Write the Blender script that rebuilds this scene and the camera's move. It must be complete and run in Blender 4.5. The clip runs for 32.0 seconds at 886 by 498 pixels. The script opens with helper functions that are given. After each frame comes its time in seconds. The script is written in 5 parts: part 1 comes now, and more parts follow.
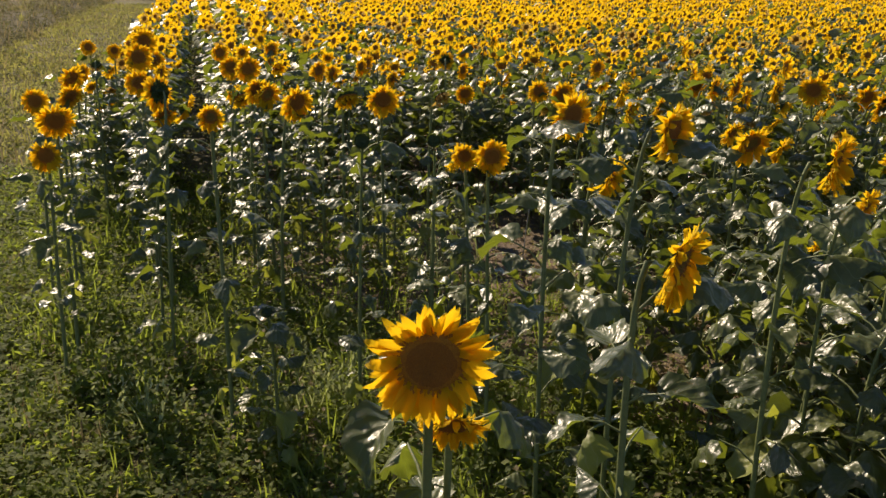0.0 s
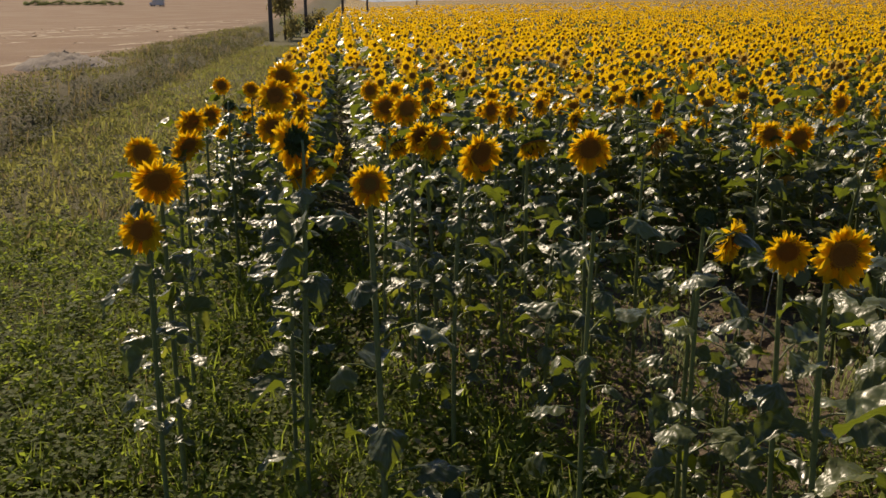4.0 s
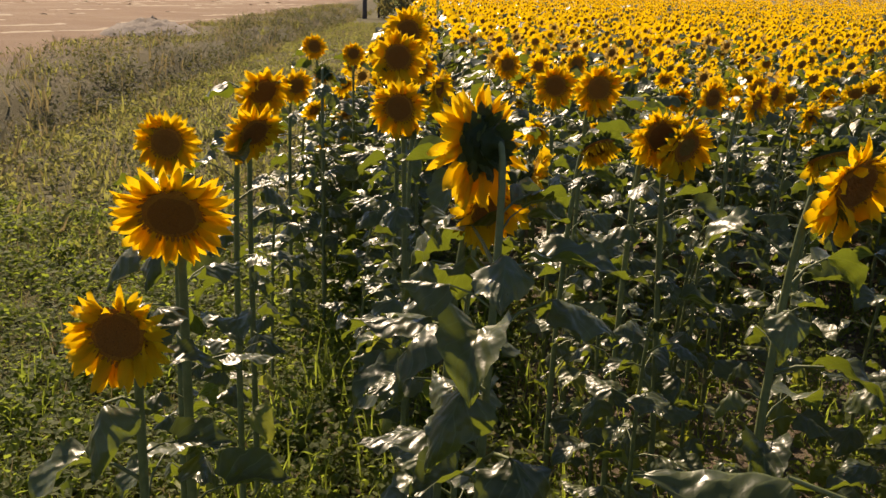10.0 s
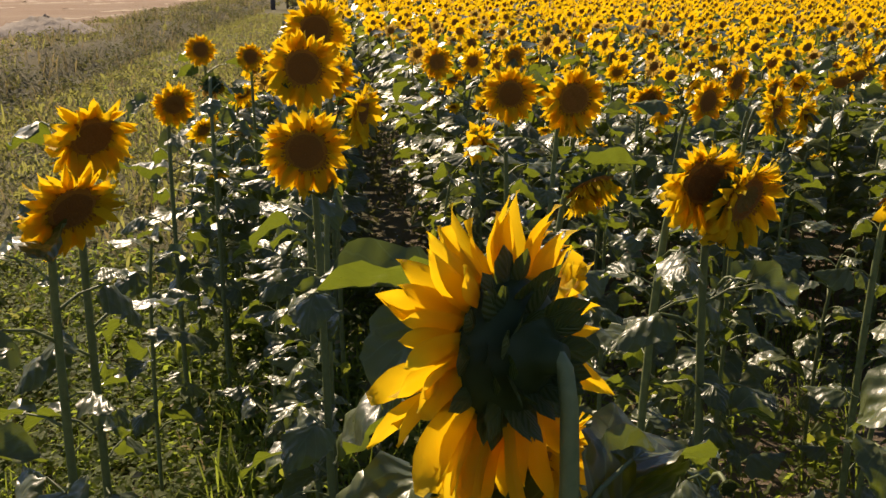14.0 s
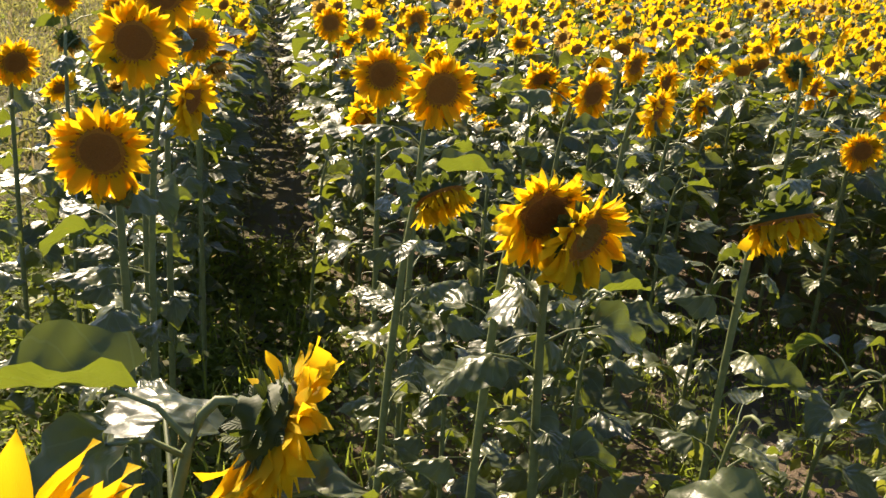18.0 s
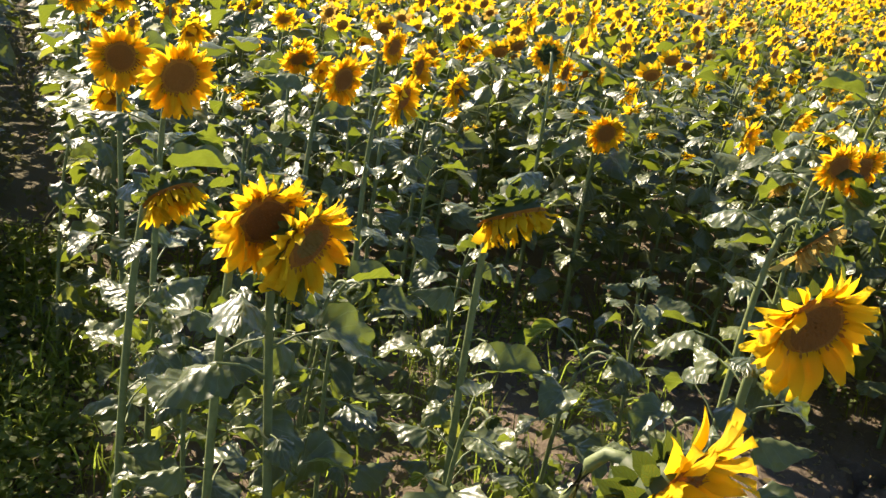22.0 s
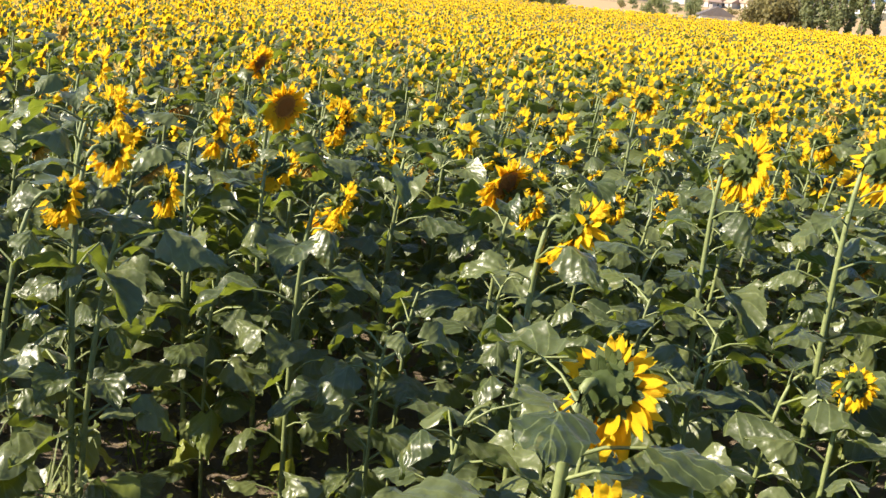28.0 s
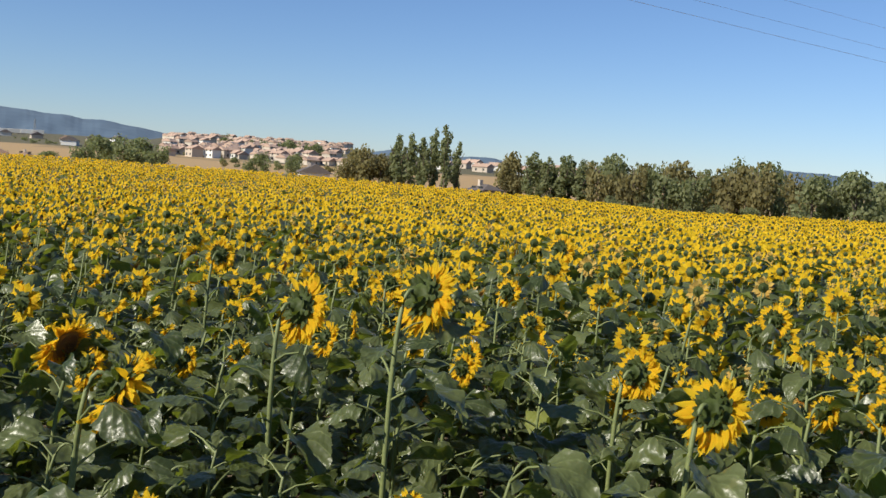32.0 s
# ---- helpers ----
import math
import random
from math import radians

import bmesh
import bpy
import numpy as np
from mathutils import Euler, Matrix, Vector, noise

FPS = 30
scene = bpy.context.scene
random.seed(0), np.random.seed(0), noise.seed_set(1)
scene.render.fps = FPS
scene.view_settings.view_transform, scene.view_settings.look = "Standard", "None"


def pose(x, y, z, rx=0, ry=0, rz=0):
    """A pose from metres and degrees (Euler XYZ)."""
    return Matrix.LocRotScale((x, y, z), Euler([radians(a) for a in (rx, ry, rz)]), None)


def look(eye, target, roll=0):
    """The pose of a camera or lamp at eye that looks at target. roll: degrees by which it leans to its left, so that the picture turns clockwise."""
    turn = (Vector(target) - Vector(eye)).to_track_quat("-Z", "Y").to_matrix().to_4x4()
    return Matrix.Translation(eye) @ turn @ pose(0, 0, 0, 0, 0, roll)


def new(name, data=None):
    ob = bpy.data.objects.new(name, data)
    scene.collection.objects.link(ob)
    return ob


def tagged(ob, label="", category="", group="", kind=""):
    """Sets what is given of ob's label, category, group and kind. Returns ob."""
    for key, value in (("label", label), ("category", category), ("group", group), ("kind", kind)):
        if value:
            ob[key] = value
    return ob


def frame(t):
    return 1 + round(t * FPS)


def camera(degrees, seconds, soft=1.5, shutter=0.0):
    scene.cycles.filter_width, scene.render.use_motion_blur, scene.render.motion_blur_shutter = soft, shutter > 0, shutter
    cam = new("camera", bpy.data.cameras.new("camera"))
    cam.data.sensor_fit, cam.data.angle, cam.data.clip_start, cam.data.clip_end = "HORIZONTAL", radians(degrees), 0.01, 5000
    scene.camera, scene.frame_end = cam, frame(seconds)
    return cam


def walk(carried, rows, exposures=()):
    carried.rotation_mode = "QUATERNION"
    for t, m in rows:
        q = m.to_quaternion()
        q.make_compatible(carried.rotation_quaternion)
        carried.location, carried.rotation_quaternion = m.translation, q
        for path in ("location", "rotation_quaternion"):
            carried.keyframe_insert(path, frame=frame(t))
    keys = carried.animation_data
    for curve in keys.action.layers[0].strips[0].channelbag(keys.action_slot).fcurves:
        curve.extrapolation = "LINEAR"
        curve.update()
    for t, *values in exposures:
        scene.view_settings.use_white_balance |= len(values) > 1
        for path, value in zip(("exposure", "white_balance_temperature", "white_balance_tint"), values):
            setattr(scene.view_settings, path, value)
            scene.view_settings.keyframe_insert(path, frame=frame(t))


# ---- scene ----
cam = camera(48.2, 32.0)
PATH = [
    (0, (0.316, 1.435, 2.737), (0.142, 3.347, 2.179), 0.4),
    (0.5, (0.269, 1.644, 2.701), (0.059, 3.556, 2.154), 0.3),
    (1, (0.196, 1.897, 2.686), (-0.059, 3.806, 2.144), 0.3),
    (1.5, (0.073, 2.111, 2.666), (-0.213, 4.016, 2.131), 0.3),
    (2, (-0.003, 2.334, 2.649), (-0.333, 4.234, 2.12), 0.2),
    (2.5, (-0.068, 2.571, 2.62), (-0.448, 4.465, 2.103), -0.3),
    (3, (-0.175, 2.831, 2.572), (-0.589, 4.722, 2.067), -0.6),
    (3.5, (-0.274, 3.063, 2.557), (-0.728, 4.948, 2.063), -1.0),
    (5.5, (-0.537, 3.991, 2.455), (-0.943, 5.899, 2.012), -0.3),
    (6, (-0.602, 4.241, 2.441), (-1.012, 6.15, 2.007), 0.1),
    (6.5, (-0.736, 4.412, 2.426), (-1.161, 6.317, 1.991), 0.5),
    (7, (-0.893, 4.585, 2.397), (-1.332, 6.485, 1.953), 0.9),
    (7.5, (-0.989, 4.759, 2.365), (-1.459, 6.648, 1.907), 0.9),
    (8, (-1.035, 4.925, 2.339), (-1.547, 6.8, 1.868), 0.7),
    (8.5, (-1.143, 5.107, 2.292), (-1.686, 6.971, 1.812), 0.4),
    (9, (-1.285, 5.222, 2.286), (-1.84, 7.078, 1.789), 0.8),
    (9.5, (-1.39, 5.409, 2.242), (-1.967, 7.257, 1.741), 0.7),
    (10, (-1.513, 5.632, 2.23), (-2.108, 7.472, 1.72), 1.4),
    (10.5, (-1.618, 5.771, 2.218), (-2.212, 7.61, 1.701), 1.1),
    (11, (-1.686, 5.867, 2.205), (-2.256, 7.71, 1.676), 1.3),
    (11.5, (-1.763, 6.067, 2.182), (-2.299, 7.917, 1.644), 0.9),
    (12, (-1.85, 6.212, 2.184), (-2.344, 8.073, 1.641), 0.4),
    (12.5, (-1.858, 6.405, 2.19), (-2.347, 8.268, 1.652), 0.2),
    (13, (-1.879, 6.612, 2.212), (-2.362, 8.477, 1.677), -0.0),
    (13.5, (-1.909, 6.698, 2.222), (-2.373, 8.57, 1.693), -0.0),
    (15.5, (-1.937, 7.056, 2.156), (-2.303, 8.923, 1.539), -0.2),
    (16, (-1.831, 6.967, 2.197), (-2.205, 8.817, 1.534), 1.9),
    (16.5, (-1.805, 6.998, 2.249), (-2.181, 8.846, 1.583), 2.0),
    (17, (-1.794, 7.064, 2.257), (-2.147, 8.92, 1.6), 2.6),
    (17.5, (-1.778, 7.059, 2.298), (-2.097, 8.923, 1.649), 2.9),
    (18, (-1.768, 7.133, 2.309), (-2.047, 9.012, 1.682), 3.8),
    (18.5, (-1.754, 7.146, 2.335), (-1.995, 9.038, 1.732), 4.7),
    (19, (-1.765, 7.138, 2.37), (-1.961, 9.045, 1.797), 5.7),
    (19.5, (-1.759, 7.125, 2.424), (-1.925, 9.041, 1.876), 6.9),
    (20, (-1.771, 7.141, 2.462), (-1.901, 9.059, 1.912), 7.2),
    (20.5, (-1.747, 7.14, 2.451), (-1.851, 9.057, 1.89), 6.9),
    (21, (-1.715, 7.133, 2.439), (-1.767, 9.043, 1.848), 7.0),
    (21.5, (-1.671, 7.142, 2.434), (-1.643, 9.039, 1.803), 6.5),
    (22, (-1.648, 7.191, 2.384), (-1.495, 9.076, 1.733), 6.8),
    (22.5, (-1.645, 7.162, 2.394), (-1.331, 9.013, 1.706), 7.4),
    (23, (-1.598, 7.137, 2.358), (-1.149, 8.953, 1.652), 7.3),
    (23.5, (-1.576, 7.11, 2.368), (-1.003, 8.881, 1.637), 7.0),
    (24, (-1.546, 7.066, 2.378), (-0.848, 8.786, 1.634), 6.2),
    (24.5, (-1.534, 7.04, 2.382), (-0.699, 8.695, 1.631), 6.1),
    (25, (-1.484, 7.01, 2.379), (-0.51, 8.588, 1.632), 5.8),
    (25.5, (-1.434, 6.998, 2.345), (-0.303, 8.481, 1.623), 6.0),
    (26, (-1.418, 6.957, 2.358), (-0.124, 8.314, 1.661), 6.1),
    (26.5, (-1.333, 6.952, 2.349), (0.106, 8.177, 1.693), 6.4),
    (28.5, (-1.334, 6.735, 2.356), (0.412, 7.599, 1.907), 4.4),
    (29, (-1.329, 6.748, 2.353), (0.456, 7.564, 1.969), 4.1),
    (29.5, (-1.337, 6.698, 2.36), (0.478, 7.475, 2.047), 3.7),
    (30, (-1.346, 6.663, 2.374), (0.505, 7.382, 2.133), 3.7),
    (30.5, (-1.342, 6.655, 2.38), (0.552, 7.272, 2.201), 3.9),
    (31, (-1.341, 6.602, 2.373), (0.593, 7.09, 2.225), 4.0),
    (31.5, (-1.278, 6.574, 2.354), (0.686, 6.921, 2.215), 4.2),
    (32, (-1.259, 6.548, 2.342), (0.72, 6.802, 2.205), 4.0),
]
EXPOSURES = [(0, 0.62, 6900, 15), (2, 0.05, 7000, 14), (3, 0.05, 7000, 14), (6, -0.08, 6900, 12), (7, -0.35, 7500, 16), (8, -0.25, 7600, 17), (9.5, 0.42, 7450, 17), (11, 0.72, 7450, 17), (12, 0.85, 7500, 16), (13.5, 0.4, 7300, 16),
             (15.5, 1.7, 6900, 13), (17.5, 1.58, 7050, 14), (19.5, 0.93, 6900, 14), (21, 1.3, 6850, 12), (22, 1.72, 6600, 11), (23.5, 2.15, 6350, 9), (26.5, 2.05, 6350, 8), (28.5, 1.45, 6250, 8), (30, 1.0, 6450, 8), (31, 0.42, 6050, 7), (32, 0.5, 5850, 6)]
walk(cam, [(t, look(eye, target, roll)) for t, eye, target, roll in PATH], EXPOSURES)

# ---- sky and sun ----
SUN_YAW, SUN_UP = 42.0, 36.0      # degrees to the left of +y, degrees above the horizon
sun_way = Vector((-math.sin(radians(SUN_YAW)) * math.cos(radians(SUN_UP)),
                  math.cos(radians(SUN_YAW)) * math.cos(radians(SUN_UP)), math.sin(radians(SUN_UP))))
world = bpy.data.worlds.new("sky")
scene.world = world
world.use_nodes = True
wn = world.node_tree
sky = wn.nodes.new("ShaderNodeTexSky")
sky.sky_type, sky.sun_disc = "NISHITA", False
sky.sun_elevation, sky.sun_rotation = radians(SUN_UP), radians(-SUN_YAW)
sky.air_density, sky.dust_density, sky.ozone_density = 1.0, 0.1, 3.0
tint = wn.nodes.new("ShaderNodeMix")
tint.data_type, tint.blend_type = "RGBA", "MULTIPLY"
tint.inputs[0].default_value, tint.inputs[7].default_value = 1.0, (0.96, 0.99, 1.16, 1)
wn.links.new(sky.outputs[0], tint.inputs[6])
wn.links.new(tint.outputs[2], wn.nodes["Background"].inputs[0])
wn.nodes["Background"].inputs[1].default_value = 0.064
sun_data = bpy.data.lights.new("sun", "SUN")
sun_data.energy, sun_data.angle, sun_data.color = 5.0, radians(0.53), (1.0, 0.86, 0.66)
sun = new("sun", sun_data)
sun.matrix_world = look(sun_way * 50, (0, 0, 0))


# ---- materials ----
def shader(name):
    m = bpy.data.materials.new(name)
    m.use_nodes = True
    t = m.node_tree
    return m, t, t.nodes["Principled BSDF"], t.nodes["Material Output"]


def node(t, kind, **inputs):
    n = t.nodes.new("ShaderNode" + kind)
    for key, value in inputs.items():
        n.inputs[key.replace("_", " ")].default_value = value
    return n


def ramp(t, fac, stops):
    r = node(t, "ValToRGB")
    e = r.color_ramp.elements
    while len(e) < len(stops):
        e.new(0.5)
    for el, (p, c) in zip(e, stops):
        el.position, el.color = p, (*c, 1)
    t.links.new(fac, r.inputs[0])
    return r.outputs[0]


def noise_tex(t, scale, detail=3.0, rough=0.55, coord=None):
    n = node(t, "TexNoise", Scale=scale, Detail=detail, Roughness=rough)
    if coord is None:
        coord = node(t, "NewGeometry").outputs["Position"]
    t.links.new(coord, n.inputs["Vector"])
    return n.outputs["Fac"]


def mix_rgb(t, fac, a, b, kind="MIX"):
    n = t.nodes.new("ShaderNodeMix")
    n.data_type, n.blend_type = "RGBA", kind
    for value, socket in ((fac, n.inputs[0]), (a, n.inputs[6]), (b, n.inputs[7])):
        if isinstance(value, bpy.types.NodeSocket):
            t.links.new(value, socket)
        else:
            socket.default_value = value if isinstance(value, float) else (*value, 1)
    return n.outputs[2]


def calc(t, op, a, b=0.0, c=0.0):
    n = t.nodes.new("ShaderNodeMath")
    n.operation = op
    for k, value in enumerate((a, b, c)):
        if isinstance(value, bpy.types.NodeSocket):
            t.links.new(value, n.inputs[k])
        else:
            n.inputs[k].default_value = value
    return n.outputs[0]


def bump(t, bsdf, height, strength=0.4, distance=0.01):
    b = node(t, "Bump", Strength=strength, Distance=distance)
    t.links.new(height, b.inputs["Height"])
    t.links.new(b.outputs[0], bsdf.inputs["Normal"])


def chance(t):
    """One random value for each object and each loose piece of a mesh."""
    a = node(t, "ObjectInfo").outputs["Random"]
    b = node(t, "NewGeometry").outputs["Random Per Island"]
    return calc(t, "FRACT", calc(t, "ADD", a, b))


def thin(t, bsdf, out, colour, share):
    """Adds the light that shines through a leaf or petal."""
    tr = node(t, "BsdfTranslucent")
    if isinstance(colour, bpy.types.NodeSocket):
        t.links.new(colour, tr.inputs[0])
    else:
        tr.inputs[0].default_value = (*colour, 1)
    mx = node(t, "MixShader", Fac=share)
    t.links.new(bsdf.outputs[0], mx.inputs[1])
    t.links.new(tr.outputs[0], mx.inputs[2])
    t.links.new(mx.outputs[0], out.inputs["Surface"])


def petal_material(name, a, b, tip, share):
    m, t, bsdf, out = shader(name)
    uv = node(t, "UVMap").outputs[0]
    sep = node(t, "SeparateXYZ")
    t.links.new(uv, sep.inputs[0])
    base = ramp(t, chance(t), [(0.0, a), (0.5, tuple((p + q) / 2 for p, q in zip(a, b))), (1.0, b)])
    along = mix_rgb(t, calc(t, "MULTIPLY", sep.outputs[1], 0.45), base, tip)
    stripe = node(t, "TexWave", Scale=9.0, Distortion=1.0, Detail=1.0)
    stripe.bands_direction = "X"
    t.links.new(uv, stripe.inputs["Vector"])
    colour = mix_rgb(t, calc(t, "MULTIPLY", stripe.outputs["Fac"], 0.22), along, tuple(v * 0.72 for v in a))
    t.links.new(colour, bsdf.inputs["Base Color"])
    bsdf.inputs["Roughness"].default_value = 0.55
    bsdf.inputs["Specular IOR Level"].default_value = 0.12
    bump(t, bsdf, stripe.outputs["Fac"], 0.5, 0.004)
    thin(t, bsdf, out, mix_rgb(t, 1.0, colour, (0.98, 0.89, 0.7), "MULTIPLY"), share)
    return m


def leaf_material(name, dark, light, vein, through_colour, share, rough=0.5, gloss=0.5, sheen=0.0):
    m, t, bsdf, out = shader(name)
    uv = node(t, "UVMap").outputs[0]
    sep = node(t, "SeparateXYZ")
    t.links.new(uv, sep.inputs[0])
    side = calc(t, "ABSOLUTE", calc(t, "SUBTRACT", sep.outputs[0], 0.5))
    rib = calc(t, "LESS_THAN", side, 0.018)
    wave = calc(t, "SINE", calc(t, "MULTIPLY", calc(t, "SUBTRACT", sep.outputs[1], calc(t, "MULTIPLY", side, 1.1)), 25.0))
    branch = calc(t, "GREATER_THAN", wave, 0.965)
    grain = noise_tex(t, 60.0, 4.0)
    patch = noise_tex(t, 9.0, 2.0)
    base = mix_rgb(t, chance(t), dark, light)
    base = mix_rgb(t, calc(t, "MULTIPLY", grain, 0.3), base, tuple(v * 0.55 for v in dark))
    base = mix_rgb(t, calc(t, "MULTIPLY", calc(t, "GREATER_THAN", patch, 0.68), 0.2), base, (0.22, 0.20, 0.06))
    lines = calc(t, "MULTIPLY", calc(t, "MAXIMUM", rib, branch), 0.5)
    colour = mix_rgb(t, lines, base, vein)
    t.links.new(colour, bsdf.inputs["Base Color"])
    bsdf.inputs["Specular IOR Level"].default_value = gloss
    bsdf.inputs["Sheen Weight"].default_value = sheen
    bsdf.inputs["Sheen Roughness"].default_value = 0.35
    t.links.new(calc(t, "ADD", calc(t, "MULTIPLY", grain, 0.5), rough - 0.25), bsdf.inputs["Roughness"])
    swell = calc(t, "MULTIPLY", calc(t, "MULTIPLY", wave, patch), -0.45)
    quilt = node(t, "TexVoronoi", Scale=55.0)
    quilt.feature = "SMOOTH_F1"
    t.links.new(node(t, "NewGeometry").outputs["Position"], quilt.inputs["Vector"])
    bump(t, bsdf, calc(t, "ADD", swell, calc(t, "ADD", calc(t, "MULTIPLY", grain, 0.3), calc(t, "MULTIPLY", quilt.outputs["Distance"], -0.65))), 0.55, 0.0075)
    thin(t, bsdf, out, mix_rgb(t, calc(t, "MULTIPLY", lines, 0.6), through_colour, tuple(v * 0.5 for v in through_colour)), share)
    return m


def plain(name, a, b, rough=0.7, scale=20.0, relief=0.3, depth=0.005, metal=0.0, spread=True):
    m, t, bsdf, out = shader(name)
    grain = noise_tex(t, scale, 5.0)
    base = mix_rgb(t, ramp(t, grain, [(0.3, (0, 0, 0)), (0.7, (1, 1, 1))]), a, b)
    if spread:
        base = mix_rgb(t, calc(t, "MULTIPLY", chance(t), 0.5), base, tuple(v * 0.6 for v in a))
    t.links.new(base, bsdf.inputs["Base Color"])
    bsdf.inputs["Roughness"].default_value, bsdf.inputs["Metallic"].default_value = rough, metal
    bump(t, bsdf, grain, relief, depth)
    return m


def ground_material():
    m, t, bsdf, out = shader("earth")
    pos = node(t, "NewGeometry").outputs["Position"]
    dot = t.nodes.new("ShaderNodeVectorMath")
    dot.operation = "DOT_PRODUCT"
    t.links.new(pos, dot.inputs[0])
    dot.inputs[1].default_value = (0.947, 0.321, 0)
    big, mid, fine = noise_tex(t, 0.35, 4.0), noise_tex(t, 3.0, 5.0), noise_tex(t, 45.0, 6.0, 0.7)
    s = calc(t, "ADD", dot.outputs["Value"], calc(t, "MULTIPLY", calc(t, "SUBTRACT", big, 0.5), 3.5))
    zone = calc(t, "DIVIDE", calc(t, "ADD", s, 20.0), 22.0)
    colour = ramp(t, zone, [(0.0, (0.255, 0.160, 0.095)), (0.38, (0.225, 0.142, 0.085)), (0.46, (0.14, 0.108, 0.056)), (0.62, (0.10, 0.09, 0.038)),
                            (0.78, (0.115, 0.108, 0.04)), (0.90, (0.06, 0.064, 0.022)), (0.965, (0.165, 0.127, 0.090))])
    xyz = node(t, "SeparateXYZ")
    t.links.new(pos, xyz.inputs[0])
    east = calc(t, "MINIMUM", calc(t, "MAXIMUM", calc(t, "DIVIDE", calc(t, "SUBTRACT", xyz.outputs[0], 150.0), 40.0), 0.0), 1.0)
    colour = mix_rgb(t, east, colour, (0.42, 0.29, 0.15))
    rough = calc(t, "ADD", xyz.outputs[0], calc(t, "MULTIPLY", calc(t, "SUBTRACT", noise_tex(t, 0.02, 4.0), 0.5), 160.0))
    wild = calc(t, "MINIMUM", calc(t, "MAXIMUM", calc(t, "DIVIDE", calc(t, "SUBTRACT", rough, 490.0), 30.0), 0.0), 0.92)
    colour = mix_rgb(t, wild, colour, (0.095, 0.10, 0.065))
    # worn and paler stretches of the mown field
    worn = ramp(t, noise_tex(t, 0.11, 4.0), [(0.42, (0, 0, 0)), (0.62, (1, 1, 1))])
    mown = calc(t, "LESS_THAN", zone, 0.42)
    colour = mix_rgb(t, calc(t, "MULTIPLY", mown, calc(t, "MULTIPLY", worn, 0.55)), colour, (0.32, 0.235, 0.15))
    colour = mix_rgb(t, calc(t, "MULTIPLY", mid, 0.3), colour, (0.10, 0.078, 0.05))
    crumb = calc(t, "MULTIPLY", calc(t, "GREATER_THAN", fine, 0.57), calc(t, "MULTIPLY_ADD", calc(t, "GREATER_THAN", zone, 0.94), 0.3, 0.06))
    colour = mix_rgb(t, crumb, colour, (0.235, 0.188, 0.138))
    t.links.new(colour, bsdf.inputs["Base Color"])
    bsdf.inputs["Roughness"].default_value = 0.95
    bsdf.inputs["Specular IOR Level"].default_value = 0.15
    bump(t, bsdf, calc(t, "ADD", calc(t, "ADD", fine, calc(t, "MULTIPLY", noise_tex(t, 140.0, 4.0, 0.7), 0.5)), calc(t, "MULTIPLY", mid, 0.8)), 0.9, 0.02)
    return m


def canopy_material():
    m, t, bsdf, out = shader("far_blossom")
    speck = node(t, "TexVoronoi", Scale=3.2)
    t.links.new(node(t, "NewGeometry").outputs["Position"], speck.inputs["Vector"])
    big = noise_tex(t, 0.08, 3.0)
    c = ramp(t, speck.outputs["Distance"], [(0.16, (0.52, 0.27, 0.010)), (0.42, (0.42, 0.23, 0.012)), (0.62, (0.07, 0.075, 0.02))])
    c = mix_rgb(t, calc(t, "MULTIPLY", big, 0.5), c, (0.32, 0.20, 0.02))
    t.links.new(c, bsdf.inputs["Base Color"])
    bsdf.inputs["Roughness"].default_value = 0.8
    bump(t, bsdf, calc(t, "MULTIPLY", speck.outputs["Distance"], -1.0), 0.9, 0.22)
    return m


PETAL = petal_material("petal_yellow", (0.87, 0.55, 0.010), (0.92, 0.65, 0.02), (0.95, 0.70, 0.04), 0.54)
PETAL_DRY = petal_material("petal_dry", (0.62, 0.40, 0.08), (0.78, 0.56, 0.13), (0.55, 0.38, 0.14), 0.4)
LEAF = leaf_material("leaf_green", (0.028, 0.041, 0.011), (0.112, 0.130, 0.046), (0.17, 0.20, 0.075), (0.30, 0.37, 0.03), 0.24, 0.38, 0.52, 0.05)
LEAF_OLD = leaf_material("leaf_yellowing", (0.13, 0.17, 0.03), (0.22, 0.24, 0.05), (0.30, 0.30, 0.12), (0.42, 0.45, 0.05), 0.38)
BRACT = leaf_material("bract_green", (0.035, 0.052, 0.012), (0.07, 0.092, 0.022), (0.10, 0.12, 0.04), (0.22, 0.28, 0.03), 0.18, 0.6, 0.3)
STEM = plain("stem_green", (0.125, 0.155, 0.05), (0.20, 0.225, 0.08), 0.6, 60.0, 0.5, 0.003)
DISC = plain("disc_brown", (0.27, 0.098, 0.010), (0.42, 0.165, 0.014), 0.9, 420.0, 1.0, 0.006)
DISC_RIM = plain("disc_florets", (0.55, 0.235, 0.013), (0.38, 0.145, 0.010), 0.85, 380.0, 1.0, 0.006)
DISC_YOUNG = plain("disc_green", (0.20, 0.115, 0.018), (0.25, 0.15, 0.02), 0.9, 400.0, 1.0, 0.004)
EARTH, CANOPY = ground_material(), canopy_material()
GRASS = leaf_material("grass_green", (0.055, 0.080, 0.017), (0.118, 0.14, 0.032), (0.17, 0.20, 0.06), (0.40, 0.50, 0.06), 0.44, 0.7, 0.25)
DRY = leaf_material("grass_dry", (0.24, 0.19, 0.09), (0.34, 0.28, 0.15), (0.35, 0.3, 0.18), (0.40, 0.32, 0.14), 0.3, 0.8, 0.2)
OAT = leaf_material("oat_pale", (0.22, 0.27, 0.10), (0.33, 0.36, 0.16), (0.35, 0.38, 0.2), (0.40, 0.45, 0.16), 0.35, 0.5)
